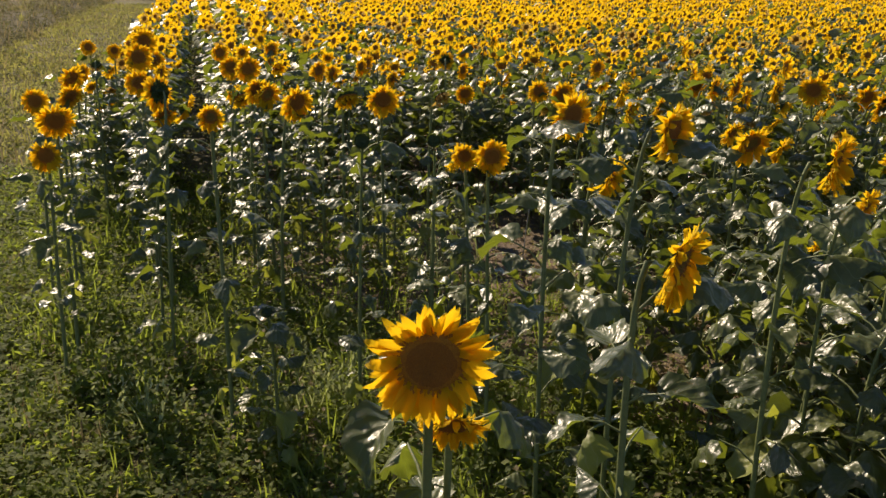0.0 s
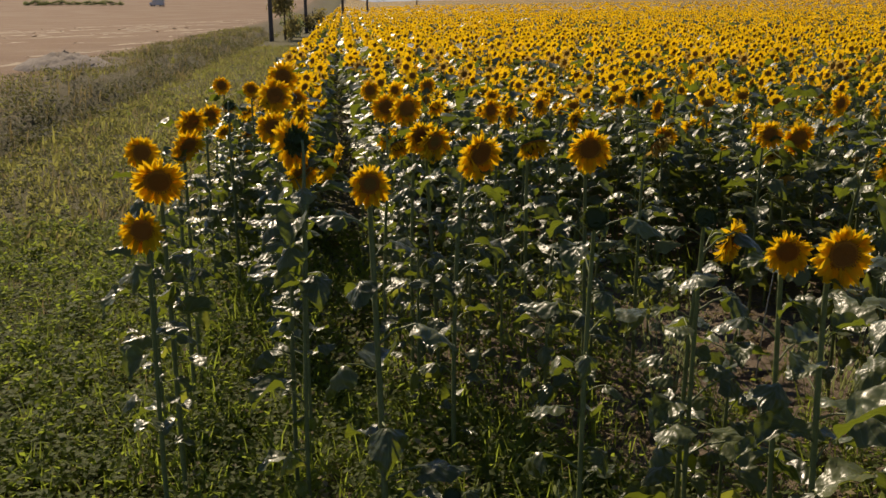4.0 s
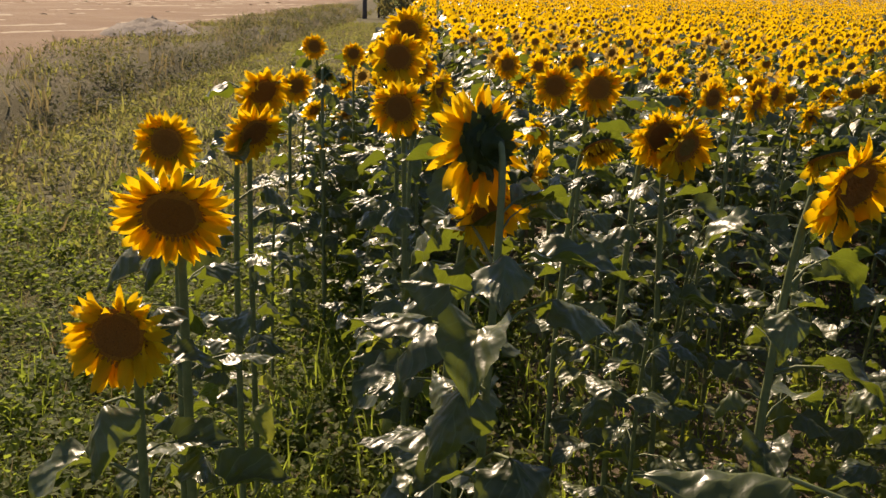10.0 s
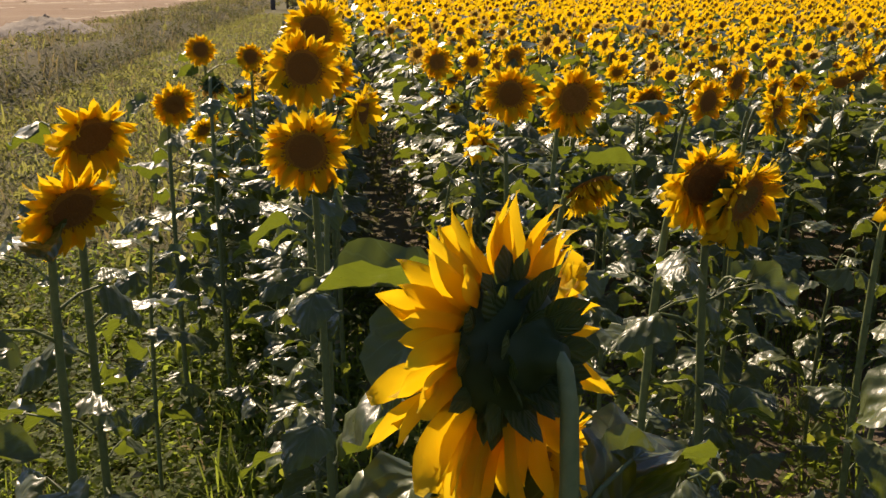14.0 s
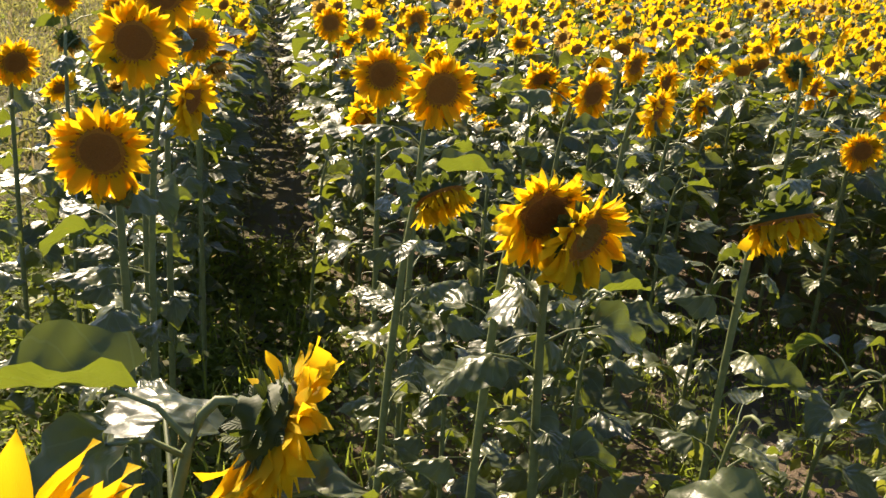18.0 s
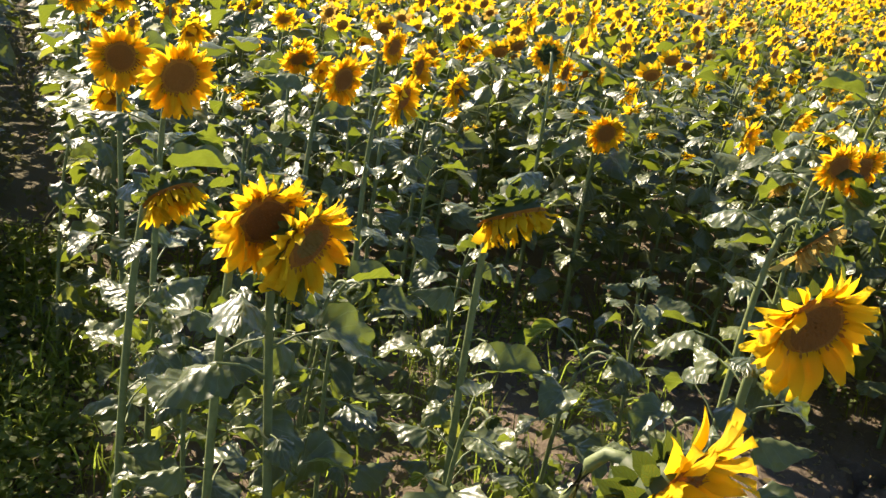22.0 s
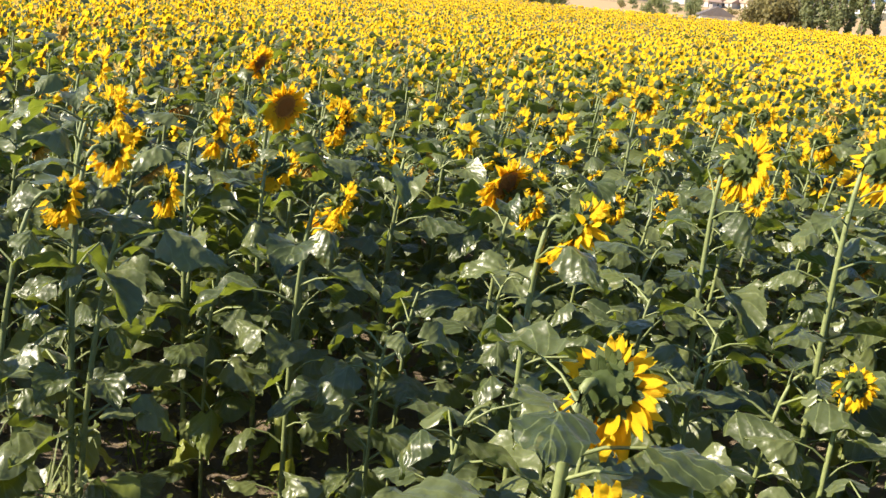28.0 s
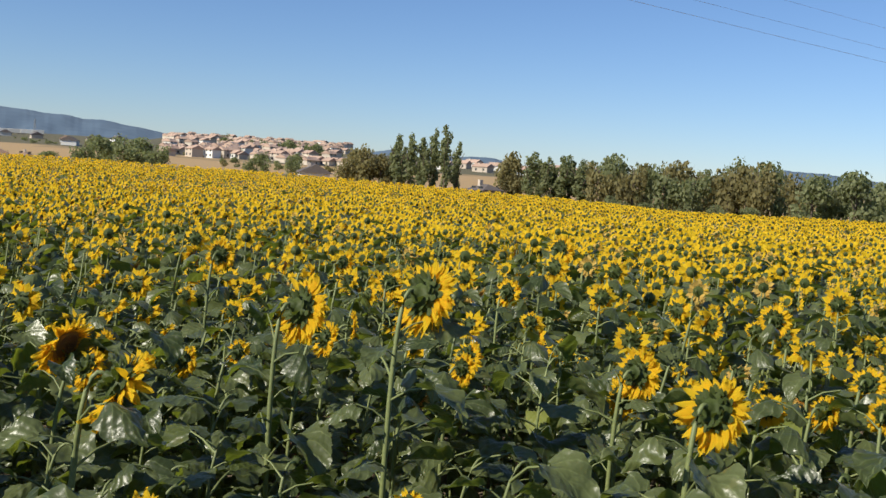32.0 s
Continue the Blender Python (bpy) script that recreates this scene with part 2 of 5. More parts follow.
STRAW = plain("straw", (0.36, 0.27, 0.16), (0.46, 0.37, 0.25), 0.9, 9.0, 0.8, 0.03)
HEAP = plain("old_straw", (0.17, 0.14, 0.11), (0.25, 0.205, 0.16), 0.95, 5.0, 0.9, 0.05)
VERGE = leaf_material("verge_olive", (0.125, 0.128, 0.036), (0.21, 0.198, 0.064), (0.22, 0.21, 0.08), (0.44, 0.43, 0.11), 0.42, 0.8, 0.2)
SCRUB = leaf_material("scrub_dark", (0.065, 0.07, 0.028), (0.125, 0.12, 0.05), (0.14, 0.14, 0.07), (0.22, 0.22, 0.06), 0.3, 0.75, 0.2)
# paler and greyer than the foliage itself: some distance haze is in this colour
TREE_LEAF = leaf_material("tree_leaf", (0.155, 0.17, 0.085), (0.25, 0.265, 0.14), (0.14, 0.16, 0.06), (0.34, 0.38, 0.14), 0.45, 0.8, 0.15)
TREE_DRY = leaf_material("tree_leaf_olive", (0.19, 0.175, 0.075), (0.27, 0.24, 0.11), (0.16, 0.13, 0.05), (0.34, 0.29, 0.10), 0.45, 0.8, 0.2)
BARK = plain("bark", (0.10, 0.075, 0.05), (0.16, 0.13, 0.09), 0.9, 6.0, 0.8, 0.03)
POLE = plain("pole_wood", (0.09, 0.07, 0.055), (0.14, 0.11, 0.085), 0.85, 8.0, 0.5, 0.01)
STEEL = plain("steel", (0.35, 0.36, 0.37), (0.45, 0.45, 0.46), 0.5, 15.0, 0.2, 0.002, 0.7)
WALL = plain("plaster", (0.50, 0.42, 0.34), (0.60, 0.52, 0.43), 0.9, 1.5, 0.2, 0.01)
WALL_WHITE = plain("white_plaster", (0.66, 0.64, 0.60), (0.74, 0.72, 0.69), 0.85, 1.5, 0.2, 0.01)
ROOF = plain("roof_tile", (0.40, 0.27, 0.20), (0.50, 0.36, 0.28), 0.85, 3.0, 0.5, 0.03)
ROOF_DARK = plain("roof_dark", (0.12, 0.10, 0.095), (0.17, 0.145, 0.135), 0.8, 3.0, 0.5, 0.03)
GLASS = plain("window_dark", (0.03, 0.035, 0.04), (0.05, 0.055, 0.06), 0.15, 2.0, 0.0, 0.001)
# far slopes: the blue and the paleness are distance haze painted into the colour
FOREST_HAZE = plain("forest_slope_haze", (0.075, 0.115, 0.17), (0.10, 0.145, 0.20), 1.0, 0.02, 0.3, 6.0, spread=False)
RIDGE_HAZE = plain("ridge_haze", (0.36, 0.42, 0.50), (0.40, 0.46, 0.54), 1.0, 0.01, 0.3, 8.0, spread=False)


# ---- helpers of this scene ----
def part(name, data, material, parent, label="", m=None):
    ob = new(name, data)
    if material is not None and not data.materials:
        data.materials.append(material)
    ob.parent = parent
    if m is not None:
        ob.matrix_basis = m
    return tagged(ob, label) if label else ob


def root(name, at, label, category, group="", kind=""):
    ob = new(name)
    ob.empty_display_size = 0.1
    ob.matrix_basis = Matrix.Translation(at)
    return tagged(ob, label, category, group, kind)


def finish(bm, name, smooth=True):
    me = bpy.data.meshes.new(name)
    bm.to_mesh(me)
    bm.free()
    if smooth:
        me.shade_smooth()
    return me


def sheet_mesh(name, verts, faces, uvs=None, materials=(), index=None, smooth=True):
    """A mesh out of arrays: verts n x 3, faces m x 3 or m x 4, uvs n x 2 by vertex."""
    verts, faces = np.asarray(verts, np.float32), np.asarray(faces, np.int32)
    k = faces.shape[1]
    me = bpy.data.meshes.new(name)
    me.vertices.add(len(verts))
    me.vertices.foreach_set("co", verts.ravel())
    me.loops.add(faces.size)
    me.loops.foreach_set("vertex_index", faces.ravel())
    me.polygons.add(len(faces))
    me.polygons.foreach_set("loop_start", np.arange(len(faces), dtype=np.int32) * k)
    for mat in materials:
        me.materials.append(mat)
    if index is not None:
        me.polygons.foreach_set("material_index", np.asarray(index, np.int32))
    if uvs is not None:
        layer = me.uv_layers.new(name="UVMap")
        layer.data.foreach_set("uv", np.asarray(uvs, np.float32)[faces.ravel()].ravel())
    me.update(calc_edges=True)
    me.validate()
    if smooth:
        me.shade_smooth()
    return me


def grid_faces(rows, cols):
    r, c = np.meshgrid(np.arange(rows - 1), np.arange(cols - 1), indexing="ij")
    a = (r * cols + c).ravel()
    return np.stack([a, a + 1, a + cols + 1, a + cols], 1)


def smoothstep(a, b, x):
    u = np.clip((x - a) / (b - a), 0, 1)
    return u * u * (3 - 2 * u)


# ---- the lie of the land ----
ROW = radians(18.7)                                   # the drill rows run this far to the left of +y
ALONG, ACROSS = (-math.sin(ROW), math.cos(ROW)), (math.cos(ROW), math.sin(ROW))


def across(x, y):
    return x * ACROSS[0] + y * ACROSS[1]


def height(x, y):
    x, y = np.asarray(x, float), np.asarray(y, float)
    s = across(x, y)
    r, yaw = np.hypot(x + 1, y - 7), np.degrees(np.arctan2(-(x + 1), y - 7))
    up = np.interp(yaw, [-60, -25, -11.6, 5, 13, 17, 21, 26.5, 33, 60, 120, 160], [0, 0.08, 0.116, 0.335, 0.30, 0.27, 1.14, 1.34, 1.73, 2.2, 1.6, 0])
    rim = np.interp(yaw, [15, 19], [430, 700])           # the skyline: the crop's own crest ahead, the stubble hill beside it
    z = np.minimum(r, rim) * np.tan(np.radians(up)) * smoothstep(120, rim - 60, r)
    fall = np.interp(yaw, [-160, -106, -96, -92, -84, -72, -62, -55, -44, -36, -28, -20], [-0.5, -0.46, -1.0, -0.5, -0.1, 0.33, 0.4, 0.0, -3.0, -3.0, -1.0, 0])
    z = z + fall * smoothstep(25, np.interp(yaw, [-62, -44], [130, 280]), r)
    z = z - 0.32 * np.exp(-((s + 5.9) / 0.7) ** 2)                       # the ditch and its steep far bank
    z = z + (0.26 + 0.1 * np.sin(0.45 * y)) * smoothstep(5.9, 7.4, -s) * (1 - smoothstep(8.5, 14, -s)) * smoothstep(10, 16, y)
    town = np.interp(yaw, [-80, -77, -67, -65], [0, 1, 1, 0])          # the slope that the town climbs
    z = z + town * 34 * smoothstep(260, 1250, x) + (1 - town) * 20 * smoothstep(260, 900, x)
    return z + 0.02 * np.sin(2.1 * x + 0.7 * y) * np.sin(1.7 * y - 0.5 * x)


def in_field(x, y):
    """Where sunflowers stand."""
    return (across(x, y) > -0.55) & (y + 0.75 * x > 5.3) & (x < 138 + 0.38 * (y - 27)) & (y < 420)


# ---- ground ----
CLODS = [(0.43 + 0.34 * math.cos(radians(a)), 10.29 + 0.34 * math.sin(radians(a))) for a in (53, 175, 297)]     # three plates of the dried mud


def build_ground():
    """One sheet from the bare patch between the rows out to the horizon."""
    cx, cy = 1.06, 9.52
    radii = np.r_[0.0, np.arange(0.03, 2.2, 0.026), 2.2 * 1.031 ** np.arange(1, 244)]
    ang = np.linspace(0, 2 * np.pi, 433)[:-1]
    r, a = np.meshgrid(radii, ang, indexing="ij")
    x, y = cx + r * np.cos(a), cy + r * np.sin(a)
    z = height(x, y)
    rng = np.random.default_rng(5)
    gx, gy = np.meshgrid(np.arange(-4, 5), np.arange(-4, 5))
    seeds = np.stack([gx.ravel(), gy.ravel()], 1) * 0.55 + rng.uniform(-0.22, 0.22, (81, 2)) + (0.45, 10.4)
    seeds = seeds[np.hypot(seeds[:, 0] - 0.42, seeds[:, 1] - 10.25) > 0.55]
    seeds = np.r_[seeds, CLODS]
    near = r < 2.2
    p = np.stack([x[near], y[near]], 1)
    p = p + 0.03 * np.stack([np.sin(17 * p[:, 1]) + np.sin(41 * p[:, 0]) * 0.5, np.sin(15 * p[:, 0] + 1) + np.sin(37 * p[:, 1]) * 0.5], 1)
    d = np.sort(np.hypot(p[:, None, 0] - seeds[None, :, 0], p[:, None, 1] - seeds[None, :, 1]), 1)
    gap = d[:, 1] - d[:, 0]
    crack = -0.13 * np.clip(1 - gap / 0.05, 0, 1) ** 0.55 - 0.012 * smoothstep(0.2, 0.0, gap)
    lumps = (0.007 * np.sin(23 * p[:, 0] + 5 * np.sin(9 * p[:, 1])) * np.sin(19 * p[:, 1] + 4 * np.sin(11 * p[:, 0]))
             + 0.006 * np.sin(51 * p[:, 0] + 3 * np.sin(31 * p[:, 1])) * np.sin(47 * p[:, 1] + 2 * np.sin(29 * p[:, 0])))
    z[near] += (crack + lumps) * smoothstep(2.2, 1.8, r[near])
    middle = (r > 2.1) & (r < 30)
    z[middle] += 0.006 * rng.normal(size=middle.sum())
    n = len(ang)
    faces = grid_faces(len(radii), n)
    i, j = np.meshgrid(np.arange(len(radii) - 1), [n - 1], indexing="ij")
    wrap = np.stack([i * n + j, i * n, (i + 1) * n, (i + 1) * n + j], -1).reshape(-1, 4)
    me = sheet_mesh("ground", np.stack([x, y, z], -1).reshape(-1, 3), np.r_[faces, wrap], materials=[EARTH])
    tagged(new("ground", me), "dry cracked earth under the crop, grassy verge and mown stubble", "ground", kind="structure")


build_ground()

# ---- shapes as arrays: vertices, triangles, material numbers, uv ----
MATS = [PETAL, DISC, LEAF, STEM, BRACT, DISC_RIM, LEAF_OLD, PETAL_DRY, DISC_YOUNG]
YELLOW, BROWN, GREEN, STALK, SEPAL, RIM, OLD, DRIED, YOUNG = range(9)


def tri(quads):
    return np.r_[quads[:, [0, 1, 2]], quads[:, [0, 2, 3]]]


def moved(shape, m):
    v, f, i, uv = shape
    m = np.array(m)
    return v @ m[:3, :3].T + m[:3, 3], f, i, uv


def joined(shapes):
    vs, fs, ms, us, n = [], [], [], [], 0
    for v, f, i, uv in shapes:
        vs.append(v), fs.append(f + n), ms.append(i), us.append(uv)
        n += len(v)
    return np.concatenate(vs), np.concatenate(fs), np.concatenate(ms), np.concatenate(us)


def tube(points, radii, sides, mat):
    """A tapered stalk along points."""
    p = np.asarray(points, float)
    d = np.gradient(p, axis=0)
    d /= np.linalg.norm(d, axis=1)[:, None] + 1e-9
    ref = np.where(np.abs(d[:, 2:3]) > 0.9, [[1.0, 0, 0]], [[0, 0, 1.0]])
    u = np.cross(d, ref)
    u /= np.linalg.norm(u, axis=1)[:, None] + 1e-9
    w = np.cross(d, u)
    a = np.linspace(0, 2 * np.pi, sides + 1)[:-1]
    v = p[:, None] + np.asarray(radii)[:, None, None] * (np.cos(a)[None, :, None] * u[:, None] + np.sin(a)[None, :, None] * w[:, None])
    n = len(p)
    i, j = np.meshgrid(np.arange(n - 1), np.arange(sides), indexing="ij")
    k = (j + 1) % sides
    q = np.stack([i * sides + j, i * sides + k, (i + 1) * sides + k, (i + 1) * sides + j], -1).reshape(-1, 4)
    f = tri(q)
    return v.reshape(-1, 3), f, np.full(len(f), mat), np.zeros((n * sides, 2))


def leaf(rows, cols, start, end, rng, stalk=0.5, mat=GREEN, ripple=0.05, fold=0.2):
    """A heart-shaped blade, 1 long, on a stalk that leaves the stem at the origin along +x; start, end: its slope in degrees; fold: how far the sides stand up (minus: hang)."""
    pitch = radians(start)
    bend = [Vector((0, 0, 0)), Vector((stalk * 0.5 * math.cos(pitch), 0, stalk * 0.5 * math.sin(pitch) + 0.04 * stalk)),
            Vector((stalk * math.cos(pitch * 0.8), 0, stalk * math.sin(pitch * 0.8)))]
    u = np.linspace(0, 1, rows)
    slope = np.radians(start * 0.4 + (end - start * 0.4) * u ** 0.45)
    du = np.diff(u, prepend=0)
    px, pz = bend[2].x + np.cumsum(du * np.cos(slope)), bend[2].z + np.cumsum(du * np.sin(slope))
    width = np.interp(u, [0, 0.08, 0.25, 0.45, 0.65, 0.85, 1], [0.18, 0.37, 0.44, 0.40, 0.27, 0.11, 0.0])
    v = np.linspace(-1, 1, cols)
    U, V = np.meshgrid(u, v, indexing="ij")
    W, S = width[:, None], slope[:, None]
    tooth = 1 + 0.11 * (np.arange(rows)[:, None] % 2) * (np.abs(V) > 0.9)
    lift = fold * np.abs(V) ** 1.4 * W + 0.009 * np.sin(25 * (U - 0.55 * np.abs(V))) * np.minimum(1, 3 * np.abs(V)) * (1 - U) + ripple * (np.sin(13 * U + 2.5 * V + rng.uniform(0, 6)) * V ** 2 + 0.45 * np.sin(21 * U + rng.uniform(0, 6)) * np.sin(4 * V + rng.uniform(0, 6)))
    swirl = rng.normal(0, 0.12) * U ** 2
    back = -0.17 * V ** 2 * (1 - U) ** 3
    x = px[:, None] + back * np.cos(S) - lift * np.sin(S)
    z = pz[:, None] + back * np.sin(S) + lift * np.cos(S)
    verts = np.stack([x, V * W * tooth * (1 - 0.25 * abs(fold)) + swirl + 0.02 * np.sin(5 * U + rng.uniform(0, 6)), z], -1).reshape(-1, 3)
    f = tri(grid_faces(rows, cols))
    uv = np.stack([V * 0.5 + 0.5, U], -1).reshape(-1, 2)
    blade = (verts, f, np.full(len(f), mat), uv)
    if rows < 6:
        return blade
    return joined([blade, tube([tuple(b) for b in bend], [0.030, 0.022, 0.018], 4, STALK)])


def petal(rows, curl, width, mat=YELLOW, twist=0.0, cols=3, wave=0.0):
    """A pointed petal, 1 long, along +x, facing +z; wave: how far its edges are crimped."""
    u = np.linspace(0, 1, rows)
    w = np.interp(u, [0, 0.35, 0.65, 0.85, 1], [0.55, 1.0, 0.90, 0.50, 0.02]) * width
    v = np.linspace(-1, 1, cols)
    U, V = np.meshgrid(u, v, indexing="ij")
    W = w[:, None]
    x = U - 0.12 * curl * U ** 3
    z = curl * U ** 2 * 0.5 + 0.24 * np.abs(V) * W + twist * V * U * width
    if wave:
        z = z + wave * (0.05 * np.cos(4.7 * V) * np.sin(3 * U) + 0.06 * V * np.sin(7 * U + 4 * wave + V) + 0.07 * U ** 2 * np.sin(5 * U + 9 * wave))
    y = V * W + 0.1 * wave * U ** 2 * math.sin(40 * wave)
    verts = np.stack([x, y, z], -1).reshape(-1, 3)
    f = tri(grid_faces(rows, cols))
    return verts, f, np.full(len(f), mat), np.stack([V * 0.5 + 0.5, U], -1).reshape(-1, 2)


def kite(mat, width, curl=0.0):
    """The plainest leaf or petal, 1 long, along +x."""
    v = np.array([(0, -0.3 * width, 0), (0, 0.3 * width, 0), (0.6, -width, curl * 0.16), (0.6, width, curl * 0.16), (1, 0, curl * 0.5)], float)
    f = np.array([(0, 2, 1), (1, 2, 3), (2, 4, 3)])
    return v, f, np.full(3, mat), np.array([(0.3, 0), (0.7, 0), (0.1, 0.5), (0.9, 0.5), (0.5, 1)], float)


def dome(profile, sides, mats, rng=None):
    """A turned shape round z: profile of (radius, z); one material number for each ring."""
    a = np.linspace(0, 2 * np.pi, sides + 1)[:-1]
    r, z = np.array(profile).T
    v = np.stack([r[:, None] * np.cos(a), r[:, None] * np.sin(a), np.broadcast_to(z[:, None], (len(r), sides))], -1)
    if rng is not None:
        v[1:-1] += rng.normal(0, 0.004, v[1:-1].shape)
    i, j = np.meshgrid(np.arange(len(r) - 1), np.arange(sides), indexing="ij")
    k = (j + 1) % sides
    q = np.stack([i * sides + j, (i + 1) * sides + j, (i + 1) * sides + k, i * sides + k], -1).reshape(-1, 4)
    m = np.asarray(mats)[i.ravel()]
    return v.reshape(-1, 3), tri(q), np.r_[m, m], np.zeros((len(r) * sides, 2))


def petal_places(style, count, rng):
    """Where the petals of one head sit: a matrix and a curl for each."""
    out = []
    for layer in range(2):
        for k in range(count // 2):
            if rng.random() < (0.22 if style == "wilted" else 0.05):
                continue
            a = 2 * math.pi * (k + 0.5 * layer) / (count // 2) + rng.normal(0, 0.07)
            tilt = {"open": rng.normal(2 + 7 * layer, 12), "ragged": rng.normal(9, 20), "wilted": rng.normal(62, 17), "hanging": rng.normal(70, 15)}[style]
            sag = {"open": 0.3, "ragged": 0.5, "wilted": 0.3, "hanging": 0.35}[style]        # petals hang: +y is up
            size = rng.uniform(0.26, 0.355) * {"wilted": 0.8, "hanging": 0.7}.get(style, 1) * (1 - 0.35 * sag * math.sin(a))
            tilt += 14 * sag * max(0.0, math.sin(a))
            m = (Matrix.Rotation(a, 4, "Z") @ Matrix.Translation((0.205, 0, -0.02 + 0.012 * layer)) @ Matrix.Rotation(rng.normal(0, 0.15) - sag * math.cos(a), 4, "Z")
                 @ Matrix.Rotation(radians(-tilt), 4, "Y") @ Matrix.Rotation(rng.normal(0, 0.25), 4, "X") @ Matrix.Scale(size, 4))
            out.append((m, {"open": rng.normal(-0.1, 0.25), "ragged": rng.normal(0.1, 0.4), "wilted": rng.normal(0.3, 0.8), "hanging": rng.normal(0.2, 0.5)}[style]))
    return out


def petal_ring(style, count, rows, rng):
    mat = DRIED if style == "wilted" else YELLOW
    wide = (0.07, 0.14) if style == "wilted" else (0.10, 0.17) if style == "hanging" else (0.155, 0.21)
    return joined([moved(petal(rows, c, rng.uniform(*wide), mat, rng.normal(0, 0.5 if mat == YELLOW else 1.2), 3, rng.uniform(0.2, 0.8) if mat == YELLOW else 1.2), m) for m, c in petal_places(style, count, rng)])


def disc_shape(sides, rng, c=BROWN):
    bits = [dome([(0.002, 0.018), (0.07, 0.026), (0.13, 0.032), (0.18, 0.030), (0.215, 0.014), (0.232, -0.006)], sides, [c, c, BROWN, RIM, RIM] if c != SEPAL else [c] * 5, rng)]
    for k in range(150):        # single florets, in a spiral
        d, a = 0.232 * math.sqrt((k + 0.5) / 150), 2.39996 * k
        m = (Matrix.Rotation(a, 4, "Z") @ Matrix.Translation((d, 0, 0.024 - 0.02 * (d > 0.2))) @ Matrix.Rotation(radians(-85 + 420 * max(0, d - 0.08)), 4, "Y")
             @ Matrix.Rotation(rng.normal(0, 0.5), 4, "X") @ Matrix.Scale(rng.uniform(0.022, 0.034) + 0.03 * (d > 0.19), 4))
        bits.append(moved(kite(c if d < 0.1 or c == SEPAL else BROWN if d < 0.16 else RIM, 0.24, rng.normal(0, 0.4)), m))
    return moved(joined(bits), Matrix.Diagonal((1.1, 1.1, 1, 1)))


def back_shape(sides):
    return dome([(0.238, -0.004), (0.236, -0.05), (0.19, -0.10), (0.10, -0.145), (0.06, -0.18), (0.05, -0.235), (0.001, -0.245)], sides, [SEPAL] * 6)


def sepals(count, rows, rng, closed=False):
    out = []
    for layer in range(3):
        for k in range(count // 3):
            a = 2 * math.pi * (k + 0.37 * layer) / (count // 3) + rng.normal(0, 0.1)
            tilt = rng.normal(68, 10) if closed else rng.normal(-12 - 20 * layer, 14)
            m = (Matrix.Rotation(a, 4, "Z") @ Matrix.Translation((0.205 - 0.045 * layer, 0, -0.05 - 0.035 * layer))
                 @ Matrix.Rotation(radians(-tilt), 4, "Y") @ Matrix.Scale(rng.uniform(0.10, 0.155) * (1.5 if closed else 1), 4))
            out.append(moved(petal(rows, rng.normal(0.1, 0.35), 0.34, SEPAL), m))
    return joined(out)


def as_mesh(name, shape, smooth=True):
    v, f, i, uv = shape
    used = sorted(set(i.tolist()))
    back = {m: k for k, m in enumerate(used)}
    return sheet_mesh(name, v, f, uv, [MATS[m] for m in used], [back[m] for m in i.tolist()], smooth)


def facing(turn, nod):
    """The way that a head looks. turn: degrees from -y towards +x; nod: degrees downwards."""
    a, n = radians(turn), radians(nod)
    return Vector((math.sin(a) * math.cos(n), -math.cos(a) * math.cos(n), -math.sin(n)))


def head_pose(centre, turn, nod, size, spin=0.0):
    z = facing(turn, nod)
    x = Vector((0, 0, 1)).cross(z)
    x = x.normalized() if x.length > 1e-3 else Vector((1, 0, 0))
    m = Matrix((x, z.cross(x), z)).transposed().to_4x4()
    return Matrix.Translation(centre) @ m @ Matrix.Rotation(spin, 4, "Z") @ Matrix.Scale(size, 4)


def stalk_points(foot, centre, turn, nod, size, n, reach=0.13):
    """The stem's line from its foot to the back of the head, bent over at the neck."""
    z = facing(turn, nod)
    neck = Vector(centre) - z * size * 0.2
    h = neck.z - foot[2]
    a, b = Vector(foot), Vector(foot) + Vector((0, 0, 0.62 * h))
    c = neck - z * reach * min(1.0, h) + Vector((0, 0, 0.05))
    out = []
    for k in range(n):
        t = k / (n - 1)
        t = 1 - (1 - t) ** 1.35
        out.append(a * (1 - t) ** 3 + b * 3 * t * (1 - t) ** 2 + c * 3 * t * t * (1 - t) + neck * t ** 3)
    return [tuple(p) for p in out]


# ---- shared pieces of the sunflowers ----
rng = np.random.default_rng(11)
LEAVES = [as_mesh("leaf", leaf(14, 7, a, e, rng, st, GREEN, 0.06, fo)) for a, e, st, fo in
          ((38, -48, 0.85, -0.6), (30, -16, 0.8, -0.25), (35, -80, 0.8, -0.45), (35, -14, 0.75, 0.5), (36, -58, 0.9, -0.5), (30, -86, 0.8, -0.8), (48, -60, 0.9, 0.6),
           (25, -36, 0.75, 0.4), (22, -10, 0.8, -0.35), (50, -8, 0.7, 0.8), (38, -70, 0.9, 0.35), (30, -16, 0.8, -0.8), (30, -46, 0.9, 0.3), (35, -12, 0.85, -0.9))]
OLD_LEAVES = [as_mesh("leaf", leaf(8, 5, a, e, rng, 0.5, OLD, 0.09, fo)) for a, e, fo in ((0, -85, -0.9), (-15, -95, -1.1), (10, -70, 0.5))]
RINGS = {k: [as_mesh("corolla", petal_ring(k, 84, 5, rng)) for _ in range(n)] for k, n in (("open", 5), ("ragged", 5), ("wilted", 3), ("hanging", 2))}
